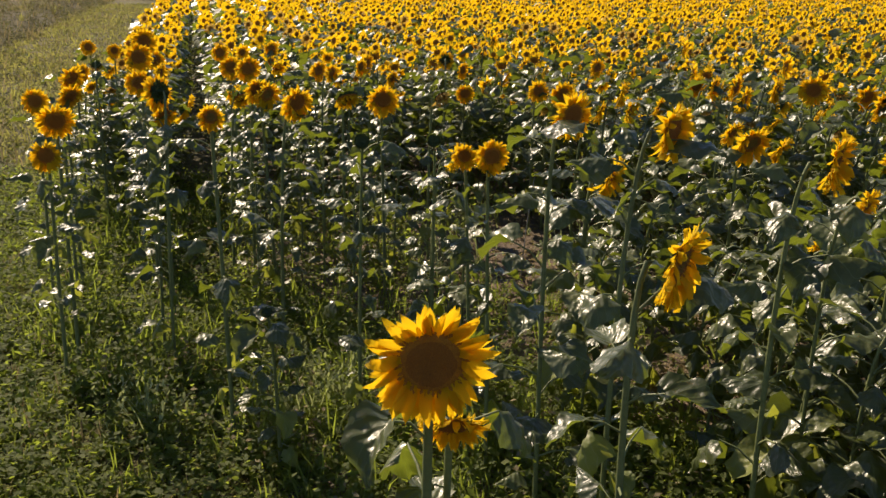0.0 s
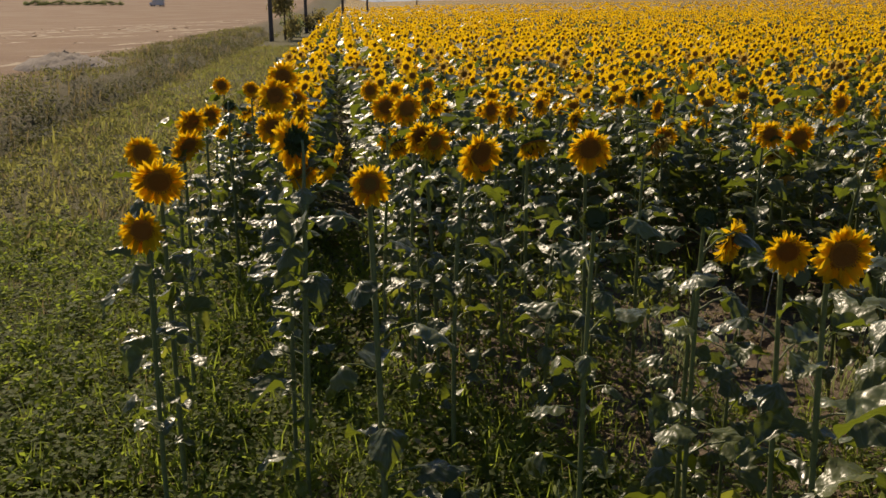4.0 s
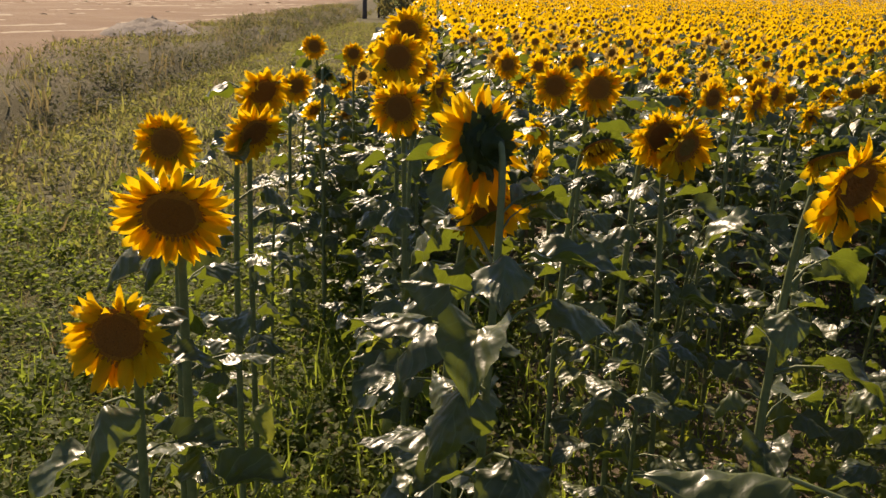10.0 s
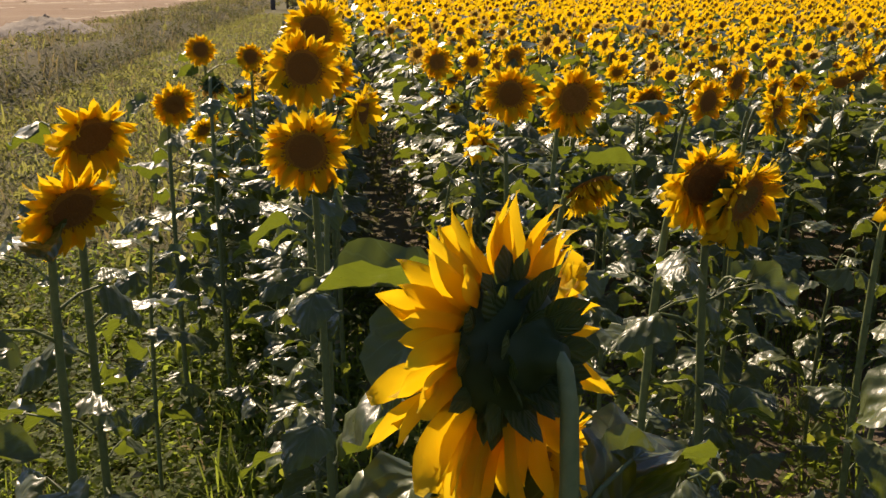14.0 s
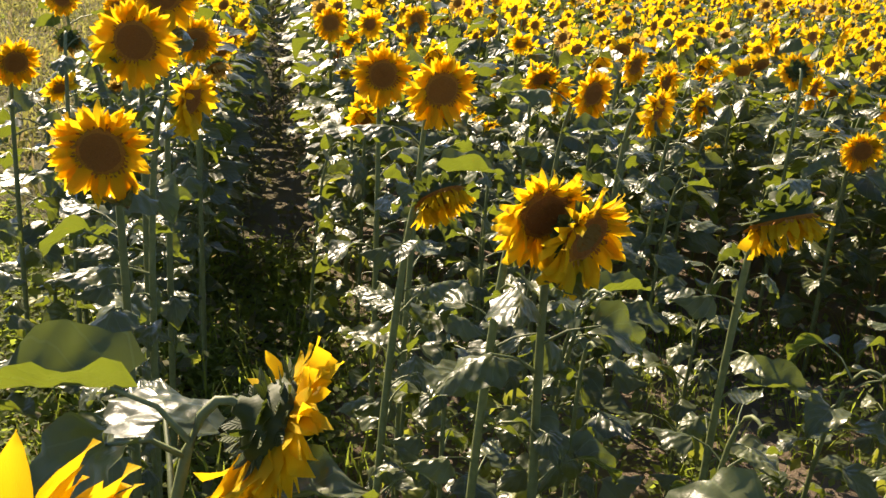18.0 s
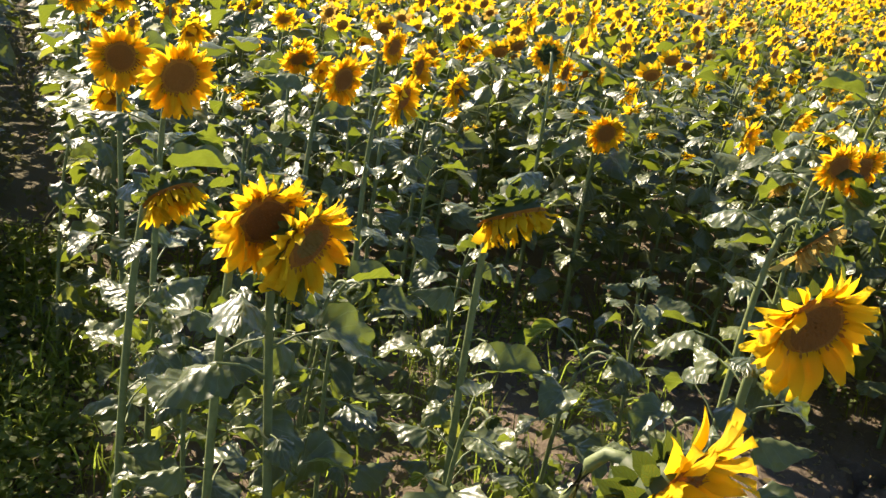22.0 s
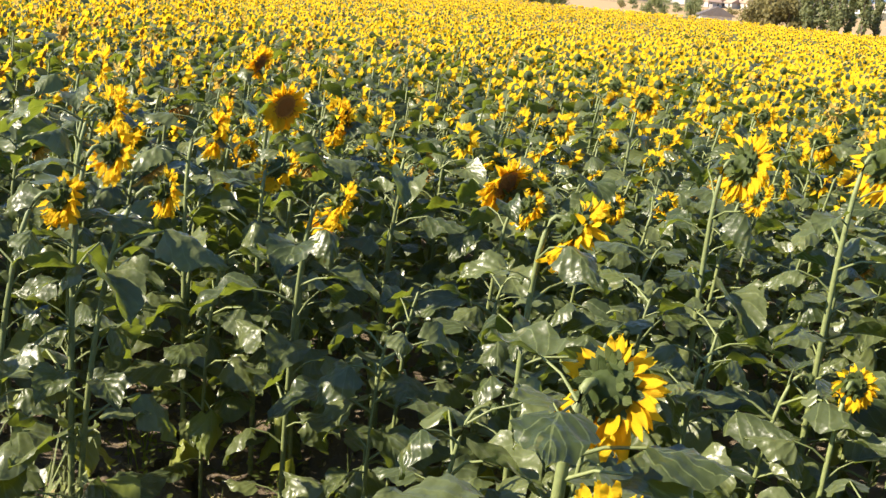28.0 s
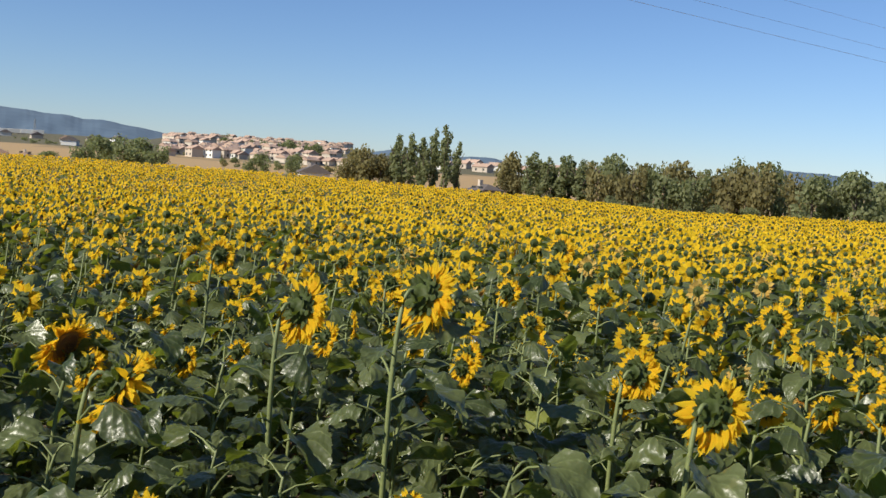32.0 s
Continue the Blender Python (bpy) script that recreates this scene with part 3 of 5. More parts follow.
PETALS = [as_mesh("petal", petal(8, c, w, YELLOW, tw, 5, 0.55 + 0.3 * c)) for c, w, tw in ((-0.2, 0.15, 0), (0.1, 0.17, 0.5), (0.35, 0.155, -0.6), (-0.05, 0.175, 0.25), (0.6, 0.14, 0.8))]
DISCS = [as_mesh("disc", disc_shape(24, rng)) for _ in range(2)]
DISC_GREEN, DISC_BUD = as_mesh("disc", disc_shape(24, rng, YOUNG)), as_mesh("disc", disc_shape(24, rng, SEPAL))
BACK = as_mesh("head", back_shape(18))
SEPALS = [as_mesh("calyx", sepals(42, 4, rng)) for _ in range(3)]
SEPALS_SHUT = as_mesh("calyx", sepals(30, 4, rng, True))

LABELS = {
    "open": "tall sunflower in full bloom with yellow petals and brown disc",
    "ragged": "sunflower in bloom with ragged curled yellow petals",
    "wilted": "fading sunflower with drooping head and shrivelled brownish petals",
    "hanging": "sunflower with a heavy hanging head and faded yellow petals",
    "bud": "young sunflower with a green unopened bud",
}
FEET = []


def sunflower(x, y, z, size=0.21, turn=35.0, nod=12.0, style="open", fine=False, leaves=17, lean=None, leaf_size=0.0, girth=1.0, reach=0.13, apart=()):
    """A sunflower whose head's middle is at x, y, z. reach: how far the neck bows out; apart: single large leaves as (share of the height, way, length, shape)."""
    k = random.Random(round(x * 977 + y * 1371 + z * 77))
    leaf_size = leaf_size or (0.138 if x < 0.3 else 0.207)
    way = facing(turn, 0)
    lean = lean or (k.uniform(-0.05, 0.05), k.uniform(-0.05, 0.05))
    fx, fy = x - way.x * 0.17 + lean[0], y - way.y * 0.17 + lean[1]
    g = float(height(fx, fy))
    FEET.append((fx, fy))
    leaves += 2 * (x < 0.3 and y > 4)
    label = LABELS[style]
    if style in ("open", "ragged") and nod > 24:
        label = "sunflower in bloom with a heavy nodding yellow head"
    elif style in ("open", "ragged") and size > 0.26:
        label = "sunflower with an extra large yellow head and brown disc"
    elif style == "bud" and leaf_size < 0.15 and z < 1.05:
        label = "stunted young sunflower in bud among low weeds"
    plant = root("sunflower", (fx, fy, g), label, "sunflower", "sunflowers of the field")
    inv = Vector((fx, fy, g))
    line = [Vector(p) - inv for p in stalk_points((fx, fy, g - 0.03), (x, y, z), turn, nod, size, 13, reach)]
    thick = 0.0075 + 0.005 * min(1.3, size / 0.2)
    thick *= girth
    part("stem", as_mesh("stem", tube(line, np.linspace(thick, thick * 0.5, 13), 7, STALK)), None, plant)
    local = head_pose(Vector((x, y, z)) - inv, turn, nod, size, k.uniform(-0.25, 0.25))
    head = part("head", BACK, None, plant, m=local)
    if style == "bud":
        tagged(part("calyx", SEPALS_SHUT, None, head), kind="stuff")
        part("disc", DISC_BUD, None, head)
    else:
        part("disc", DISC_GREEN if fine and k.random() < 0.3 else k.choice(DISCS), None, head)
        tagged(part("calyx", k.choice(SEPALS), None, head), kind="stuff")
        if fine:
            r2 = np.random.default_rng(k.randrange(10 ** 6))
            for m, curl in petal_places("ragged" if style == "ragged" else "open", 80, r2):
                pick = PETALS[0] if curl < -0.1 else PETALS[3] if curl < 0.05 else PETALS[1] if curl < 0.25 else PETALS[2] if curl < 0.5 else PETALS[4]
                part("petal", pick, None, head, m=m)
        else:
            tagged(part("corolla", k.choice(RINGS[style]), None, head), kind="stuff")
    spin = k.uniform(0, 6.28)
    crest = max(range(13), key=lambda n: line[n].z)
    up = [p.z for p in line[:crest + 1]]
    low = 0.13
    if across(fx, fy) < 0.45:       # the outer row has lost its lower leaves
        low, leaves = 0.28, int(leaves * 0.9)
    for n in range(leaves):
        t = low + ((0.93 if fine else 0.98) - low) * (n + 0.5) / leaves
        f = float(np.interp(t * up[-1], up, range(crest + 1)))
        p = line[int(f)].lerp(line[min(12, int(f) + 1)], f - int(f))
        spin += 2.4 + k.uniform(-0.3, 0.3)
        grow = leaf_size * float(np.interp(t, (0.1, 0.35, 0.6, 0.8, 0.92), (0.85, 1.1, 1.05, 1.05, 0.95))) * k.uniform(0.6, 1.2)
        s, side = across(fx, fy), math.cos(spin - ROW)
        if fy > 7.3 and 0.34 < s + 1.5 * grow * side < 0.84:      # the alley between the first rows stays open
            spin += math.pi
        mesh = k.choice(OLD_LEAVES) if t < 0.42 and k.random() < 0.28 else k.choice(LEAVES)
        part("leaf", mesh, None, plant, m=Matrix.Translation(p) @ Matrix.Rotation(spin, 4, "Z") @ Matrix.Rotation(k.uniform(-0.35, 0.35), 4, "X") @ Matrix.Scale(grow, 4))
    for t, way, long, shape in apart:
        f = float(np.interp(t * up[-1], up, range(crest + 1)))
        p = line[int(f)].lerp(line[min(12, int(f) + 1)], f - int(f))
        part("leaf", LEAVES[shape], None, plant, m=Matrix.Translation(p) @ Matrix.Rotation(radians(way), 4, "Z") @ Matrix.Scale(long, 4))
    return plant


# the single plants at the corner of the field
sunflower(0.17, 2.85, 2.14, 0.20, 6, 6, "open", True, 15)
sunflower(0.19, 3.03, 1.945, 0.13, 6, 45, "ragged", False, 14)
sunflower(0.71, 3.95, 1.99, 0.235, 62, 12, "ragged", True, 18)
sunflower(0.84, 5.20, 2.14, 0.225, 55, 8, "ragged", False, 17)
sunflower(0.48, 5.68, 2.11, 0.21, 38, 8, "open", False, 17)
sunflower(0.12, 6.18, 1.83, 0.175, 15, 5, "open", False, 17)
sunflower(-0.02, 6.27, 1.81, 0.14, 5, 10, "ragged", False, 16)
sunflower(1.50, 5.37, 2.00, 0.25, 62, 10, "ragged", False, 17)
sunflower(1.68, 5.50, 1.80, 0.15, 50, 20, "ragged", False, 17)
sunflower(-1.00, 6.06, 1.02, 0.12, 0, -60, "bud", False, 20, leaf_size=0.14)
sunflower(-0.82, 8.83, 1.735, 0.265, 16, 14, "ragged", True, 18)
sunflower(-0.46, 9.66, 1.65, 0.22, 52, 42, "wilted")
sunflower(-0.13, 7.14, 1.64, 0.17, 68, 15, "ragged")
sunflower(-0.62, 6.74, 1.79, 0.17, 5, -20, "bud", False, 17, leaf_size=0.165)
sunflower(-0.24, 6.92, 1.77, 0.155, 0, -35, "bud", False, 17, leaf_size=0.165)
sunflower(-1.33, 6.36, 1.963, 0.150, 22, 6, "ragged", True, 13, leaf_size=0.165, girth=1.2)
# the row at the edge
sunflower(-2.045, 7.50, 1.935, 0.238, 240, 6, "open", True, 18, (-0.13, 0.0), 0.145, 0.85, 0.06, ((0.86, -5, 0.16, 3), (0.80, 200, 0.16, 8), (0.93, 60, 0.12, 7), (0.80, 30, 0.17, 0), (0.74, 265, 0.18, 5), (0.66, 120, 0.19, 10), (0.66, -50, 0.19, 2), (0.84, 130, 0.16, 2), (0.78, -85, 0.17, 6), (0.87, 290, 0.15, 0)))
sunflower(-2.05, 7.60, 1.78, 0.17, 40, 24, "ragged", False, 10)
sunflower(-2.10, 8.13, 1.74, 0.225, 112, 30, "ragged", False, 17, (0.0, 0.0), 0.17, 0.8, 0.13, ((0.97, 200, 0.16, 9), (0.9, 20, 0.15, 3)))
sunflower(-2.67, 7.37, 1.76, 0.25, 25, 27, "open", True, 17)
sunflower(-2.61, 7.09, 1.595, 0.21, 20, 4, "ragged", True, 17)
sunflower(-3.19, 8.14, 1.77, 0.195, 20, 6)
sunflower(-3.13, 8.56, 1.75, 0.22, 62, 30)
sunflower(-3.22, 8.80, 1.86, 0.215, 58, 28, "ragged")
sunflower(-4.08, 10.78, 1.67, 0.20, 44, 18)
sunflower(-4.20, 11.40, 1.69, 0.19, 200, 40, "wilted")
sunflower(-4.45, 11.80, 1.83, 0.17, 20, 5)
sunflower(-4.25, 12.00, 1.78, 0.16, 25, 8)
sunflower(-3.11, 9.85, 1.925, 0.25, 18, 6)
sunflower(-3.25, 10.35, 2.02, 0.24, 22, 8)
sunflower(-2.80, 9.05, 1.80, 0.215, 14, 6)
sunflower(-2.84, 9.62, 1.82, 0.19, 84, 10, "ragged")
sunflower(-3.45, 11.10, 1.78, 0.20, 30, 10)
sunflower(-3.53, 11.50, 1.60, 0.19, 60, 45, "wilted")
# the rows behind
sunflower(-2.59, 10.82, 1.745, 0.235, 20, 8)
sunflower(-2.28, 10.32, 1.79, 0.24, 28, 10)
sunflower(-1.855, 9.09, 1.755, 0.23, 34, 14, "ragged", True)
sunflower(-1.765, 9.05, 1.73, 0.235, 50, 16, "ragged", True, 17, (0.1, 0.02))
sunflower(-2.16, 9.66, 1.61, 0.26, 48, 50, "hanging")
sunflower(-1.265, 9.74, 1.62, 0.34, 40, 62, "hanging")
sunflower(-1.80, 11.09, 1.70, 0.20, 45, 8)
sunflower(-1.57, 10.61, 1.74, 0.18, 60, 12, "ragged")
sunflower(-1.49, 11.70, 1.68, 0.19, 62, 10, "ragged")
sunflower(-1.26, 12.35, 1.50, 0.20, 64, 12, "ragged")
sunflower(-2.08, 12.30, 1.57, 0.20, 30, 40)
sunflower(-1.60, 12.73, 1.62, 0.20, 50, 10)
sunflower(-3.51, 13.36, 1.652, 0.22, 20, 6)
sunflower(-3.17, 14.50, 1.61, 0.20, 20, 8)
sunflower(-0.72, 12.90, 1.65, 0.21, 190, 15)
sunflower(-0.54, 13.26, 1.50, 0.20, 55, 10)
sunflower(0.353, 11.287, 1.514, 0.22, 15, 8)
sunflower(0.96, 12.03, 1.68, 0.20, 40, 8)
# round the bare patch
sunflower(-1.30, 8.10, 1.805, 0.265, 46, 20, "ragged", True, 17, (-0.05, -0.05), 0.16)
sunflower(0.60, 11.57, 1.45, 0.27, 22, 14)
sunflower(0.51, 11.62, 1.12, 0.20, 50, 55, "wilted", False, 14)
sunflower(1.12, 11.92, 1.28, 0.18, 40, 45, "wilted")
sunflower(1.55, 11.59, 1.30, 0.22, 45, 40, "wilted")
sunflower(2.00, 12.04, 1.50, 0.24, 30, 15)
sunflower(2.45, 12.60, 1.40, 0.22, 40, 15)
sunflower(2.58, 11.05, 1.60, 0.24, 60, 12, "ragged")
sunflower(1.87, 10.31, 1.70, 0.22, 65, 15, "ragged")
sunflower(1.95, 10.90, 1.45, 0.22, 55, 40, "wilted")
sunflower(1.05, 9.15, 1.64, 0.18, 70, 10, "ragged", True, 17, (-0.02, 0.18))
sunflower(1.00, 9.34, 1.75, 0.21, 78, 15, "ragged", False, 17)
sunflower(0.84, 9.40, 1.60, 0.19, 80, 20, "ragged", False, 17, (-0.02, 0.14))
sunflower(2.25, 9.32, 1.34, 0.24, 60, 35, "ragged", False, 17)
sunflower(2.61, 9.90, 1.735, 0.26, -12, 18)
sunflower(3.20, 10.00, 1.60, 0.25, 50, 12, "open")
sunflower(2.12, 10.62, 1.66, 0.24, 58, 10, "open")
sunflower(3.20, 11.20, 1.52, 0.24, 10, 62, "wilted")
sunflower(3.10, 9.39, 1.50, 0.21, 60, 40, "wilted")
# towards the houses
sunflower(3.20, 8.92, 1.43, 0.32, -14, 26, "open", True)
sunflower(1.72, 7.93, 1.62, 0.30, 26, 30, "ragged", True)
sunflower(0.80, 7.455, 1.475, 0.30, 72, 26, "ragged", True, 14, None, 0.24, 1.5, 0.13, ((0.95, 190, 0.22, 1), (0.88, 290, 0.24, 8), (0.97, 70, 0.2, 3), (0.80, 235, 0.25, 4), (0.74, 330, 0.24, 12)))
sunflower(2.88, 7.67, 1.75, 0.31, 50, 18, "open", True)
sunflower(2.71, 7.115, 1.87, 0.32, 50, 20, "open", True)
sunflower(3.25, 6.20, 1.54, 0.24, 48, 10, "open")
sunflower(5.50, 12.48, 1.63, 0.30, 0, 20)
sunflower(3.20, 10.38, 1.63, 0.25, 20, 24, "ragged")
sunflower(3.24, 10.00, 1.61, 0.25, 62, 14)
sunflower(2.25, 9.62, 1.50, 0.22, 70, 40, "ragged")
sunflower(2.95, 10.60, 1.58, 0.21, 60, 12)
sunflower(1.80, 8.96, 1.52, 0.20, 40, 30, "ragged")
sunflower(2.61, 9.08, 1.52, 0.17, 40, 48, "wilted")
sunflower(7.55, 6.63, 1.80, 0.30, 52, 16)
sunflower(2.15, 6.02, 1.63, 0.27, 50, 22, "ragged", True)
sunflower(1.95, 7.02, 1.24, 0.15, 80, 25, "ragged", False, 17)
sunflower(5.61, 5.15, 1.56, 0.24, 60, 12)
sunflower(5.98, 6.97, 1.56, 0.22, 55, 10)
sunflower(6.26, 7.91, 1.52, 0.24, 80, 15, "ragged")
sunflower(7.40, 8.54, 1.55, 0.22, 60, 15, "ragged")
sunflower(5.20, 8.90, 1.74, 0.22, 84, 6)
sunflower(2.05, 9.85, 1.66, 0.22, 60, 14, "ragged")


# ---- the crop: rows of plants ----
def row_places(near, far, keep, seed, step=0.25, gap=0.62):
    """Feet of plants along the drill rows between two distances from the corner, thinned to a share."""
    r = np.random.default_rng(seed)
    n = int(far / gap) + 3
    s = np.r_[-0.40, 0.14, 1.08 + gap * np.arange(n)] if near < 15 else np.r_[-0.40, 0.20 + gap * np.arange(n)]
    q = np.arange(4 - far, 10 + far, step)
    S, Q = np.meshgrid(s, q, indexing="ij")
    if near > 1:        # leave out whole blocks early
        ok = (S ** 2 + (Q - 7) ** 2 > (near - 3) ** 2) & (r.random(S.shape) < keep)
        S, Q = S[ok], Q[ok]
    S, Q = S.ravel() + r.normal(0, 0.07, S.size), Q.ravel() + r.uniform(-0.12, 0.12, Q.size)
    x, y = S * ACROSS[0] + Q * ALONG[0], S * ACROSS[1] + Q * ALONG[1]
    d, yaw = np.hypot(x + 1, y - 7), np.degrees(np.arctan2(-(x + 1.3), y - 6.6))
    ok = in_field(x, y) & (d >= near) & (d < far) & (yaw < 40) & (yaw > -125)
    if near <= 1:
        ok &= r.random(S.size) < keep
    return x[ok], y[ok], d[ok]


def clear(x, y):
    """Free of the path's margin, the bare patch and the plants already set."""
    if math.hypot(x - 0.45, y - 10.45) < 0.95 or math.hypot(x + 1.1, y - 10.4) < 0.5 or min(math.hypot(x - a, y - b) for a, b in FEET) < 0.2:
        return False
    line = ((0.3, 1.4), (-0.2, 3.3), (-0.6, 4.4), (-1.3, 5.4), (-1.9, 6.8), (-1.75, 7.2), (-1.3, 6.6))
    for (ax, ay), (bx, by) in zip(line, line[1:]):
        for k in range(6):
            if math.hypot(x - ax - (bx - ax) * k / 5, y - ay - (by - ay) * k / 5) < 1.35:
                return False
    for k in range(9):      # the sun reaches the bare patch between the rows
        if math.hypot(x - 0.40 + 0.2 * k, y - 10.5 - 0.22 * k) < 0.56:
            return False
    d, yaw = math.hypot(x + 1.4, y - 7), math.degrees(math.atan2(-(x + 1.4), y - 7))
    return not ((-39 < yaw < -16 and d < 4.2) or (-62 < yaw <= -39 and d < 4.1) or (x < 1.8 and y + 0.75 * x < 7.2))


px, py, pd = row_places(0.0, 7.2, 0.9, 3)
order = np.argsort(pd)
SINGLE = 206
for x, y in zip(px[order], py[order]):
    if len(FEET) >= SINGLE:
        break
    if not clear(x, y):
        continue
    k = random.Random(int(x * 1000) * 31 + int(y * 1000))
    far = math.hypot(x + 1.3, y - 6.8) > (5.2 if x < 0.5 else 4.4)
    style = k.choices(("open", "ragged", "wilted", "bud"), (30, 25, 15, 30) if far else (0, 0, 0, 100))[0]
    turn = k.gauss(34 if x < 0.5 else 60, 17)
    nod = k.gauss(48, 12) if style == "wilted" else k.gauss(14, 10)
    last = math.hypot(x + 1, y - 7)
    sunflower(x, y, k.gauss(1.4 if far else 1.22, 0.08), k.uniform(0.15, 0.22) * (0.35 if style == "bud" else 1), turn, nod, style, False, k.choice((18, 19, 20)))
REACH = last


# ---- the crop farther off ----
def small_head(petals, sides, rng, style="open", full=False):
    mat = DRIED if style == "wilted" else YELLOW
    if sides > 5:
        bits = [dome([(0.002, 0.03), (0.15, 0.035), (0.235, 0.0)], sides, [BROWN, RIM]), dome([(0.24, -0.012), (0.16, -0.08), (0.02, -0.2)], sides, [SEPAL, SEPAL])]
    else:
        bits = [dome([(0.002, 0.04), (0.245, 0.0)], sides, [BROWN]), dome([(0.235, -0.012), (0.02, -0.18)], sides, [SEPAL])]
    cup = rng.normal(-8, 20)
    for k in range(petals):
        a = 2 * math.pi * (k + rng.uniform(-0.3, 0.3)) / petals
        m = (Matrix.Rotation(a, 4, "Z") @ Matrix.Translation((0.175, 0, 0)) @ Matrix.Rotation(radians(rng.normal(cup, 20)), 4, "Y")
             @ Matrix.Rotation(rng.normal(0, 0.4), 4, "X") @ Matrix.Scale(rng.uniform(0.22, 0.38), 4))
        wide = rng.uniform(4.4, 5.6) / petals
        bits.append(moved(petal(3, rng.normal(0, 0.3), wide * 1.6, mat) if full else kite(mat, wide, rng.normal(0, 0.3)), m))
    return joined(bits)


def small_plant(level, rng):
    """A plant for the middle distance: foot at the origin, about 1.4 high."""
    z, turn, nod, size = rng.normal(1.42, 0.075), rng.normal(44, 18), abs(rng.normal(20, 15)), rng.uniform(0.165, 0.265)
    style = "wilted" if rng.random() < 0.07 else "open"
    way = facing(turn, 0)
    reach = (0.16, 0.16, 0.1, 0)[level]
    place = head_pose((way.x * reach, way.y * reach, z), turn, nod, size * (1, 0.97, 0.95, 1.12)[level])
    line = stalk_points((0, 0, 0), (way.x * reach, way.y * reach, z), turn, nod, size, 7)
    if level == 0 and rng.random() < 0.5:      # one that is still in bud, or hidden under the leaves
        z, place = z - 0.15, head_pose((way.x * reach, way.y * reach, z - 0.15), turn, nod + 25, size * 0.45)
        line = stalk_points((0, 0, 0), (way.x * reach, way.y * reach, z), turn, nod + 25, size * 0.45, 7)
    bits = [moved(small_head((26, 16, 9, 5)[level], (14, 7, 5, 4)[level], rng, style, level == 0), place)]
    if level == 0:
        bits += [tube(line, np.linspace(0.011, 0.006, 7), 6, STALK), moved(sepals(20, 3, rng), place)]
    elif level == 1:
        bits.append(tube(line[::2], np.linspace(0.010, 0.006, 4), 3, STALK))
    elif level == 2:
        bits.append(tube([(0, 0, 0.7), (0, 0, z - 0.08)], (0.008, 0.005), 3, STALK))
    count, rows, cols = ((20, 6, 5), (14, 4, 3), (6, 2, 3), (2, 2, 3))[level]
    low, high = ((0.13, 0.98), (0.2, 0.98), (0.5, 0.98), (0.6, 0.97))[level]
    spin = rng.uniform(0, 6.28)
    for n in range(count):
        t = low + (high - low) * ((n + 0.5) / count) ** 0.8
        spin += 2.4 + rng.uniform(-0.3, 0.3)
        grow = rng.uniform(0.8, 1.25) * np.interp(t, (0.1, 0.35, 0.6, 0.8, 0.95), (0.14, 0.18, 0.185, 0.185, 0.16)) * (1.0, 1.1, 1.35, 1.8)[level]
        m = Matrix.Translation((0, 0, t * (z - 0.02))) @ Matrix.Rotation(spin, 4, "Z") @ Matrix.Rotation(rng.normal(0, 0.3), 4, "X") @ Matrix.Scale(grow, 4)
        mat = OLD if rng.random() < 0.06 else GREEN
        up = rng.uniform(10, 40)
        if level >= 2:
            bits.append(moved(kite(mat, 0.46, -0.6), m @ Matrix.Translation((0.3, 0, 0.1)) @ Matrix.Rotation(radians(rng.uniform(-15, 45)), 4, "Y")))
        else:
            bits.append(moved(leaf(rows, cols, up, rng.uniform(-72, -4), rng, 0.75, mat, 0.06, rng.choice((-0.9, -0.6, -0.25, 0.15, 0.5))), m))
    return joined(bits)


def scatter(name, x, y, templates, seed, label, category="sunflowers", materials=MATS, size=(0.93, 1.07), swing=18.0, lift=0.0, smooth=True):
    """One joined mesh with a template at every place, turned and sized by chance."""
    r = np.random.default_rng(seed)
    z = height(x, y) + lift
    pick = r.integers(0, len(templates), len(x))
    vs, fs, ms, us, n = [], [], [], [], 0
    for k, (v, f, i, uv) in enumerate(templates):
        at = np.flatnonzero(pick == k)
        if not len(at):
            continue
        a, g = np.radians(r.normal(0, swing, len(at))), r.uniform(*size, len(at))
        ca, sa = (np.cos(a) * g)[:, None], (np.sin(a) * g)[:, None]
        out = np.stack([v[None, :, 0] * ca - v[None, :, 1] * sa + x[at][:, None], v[None, :, 0] * sa + v[None, :, 1] * ca + y[at][:, None],
                        v[None, :, 2] * g[:, None] + z[at][:, None]], -1)
        vs.append(out.reshape(-1, 3))
        fs.append((f[None] + (np.arange(len(at)) * len(v))[:, None, None] + n).reshape(-1, 3))
        ms.append(np.tile(i, len(at)))
        us.append(np.tile(uv, (len(at), 1)))
        n += len(v) * len(at)
    me = sheet_mesh(name, np.concatenate(vs), np.concatenate(fs), np.concatenate(us), materials, np.concatenate(ms), smooth)
    return tagged(new(name, me), label, category, kind="stuff")


rng = np.random.default_rng(21)
x, y, d = row_places(2.0, 8.0, 0.97, 4)
free = (d > REACH) & np.array([clear(a, b) for a, b in zip(x, y)])
scatter("sunflower_rows", x[free], y[free], [small_plant(0, rng) for _ in range(16)], 9, "nearby rows of blooming sunflowers with broad heart-shaped leaves")
x, y, d = row_places(8.0, 16.5, 0.95, 4)
scatter("sunflower_rows", x, y, [small_plant(1, rng) for _ in range(16)], 1, "rows of blooming sunflowers above broad green leaves")
x, y, d = row_places(16.5, 38.0, 0.86, 5)
scatter("sunflower_rows", x, y, [small_plant(2, rng) for _ in range(12)], 2, "dense sunflower rows in bloom across the field")
x, y, d = row_places(38.0, 95.0, 0.34, 6)
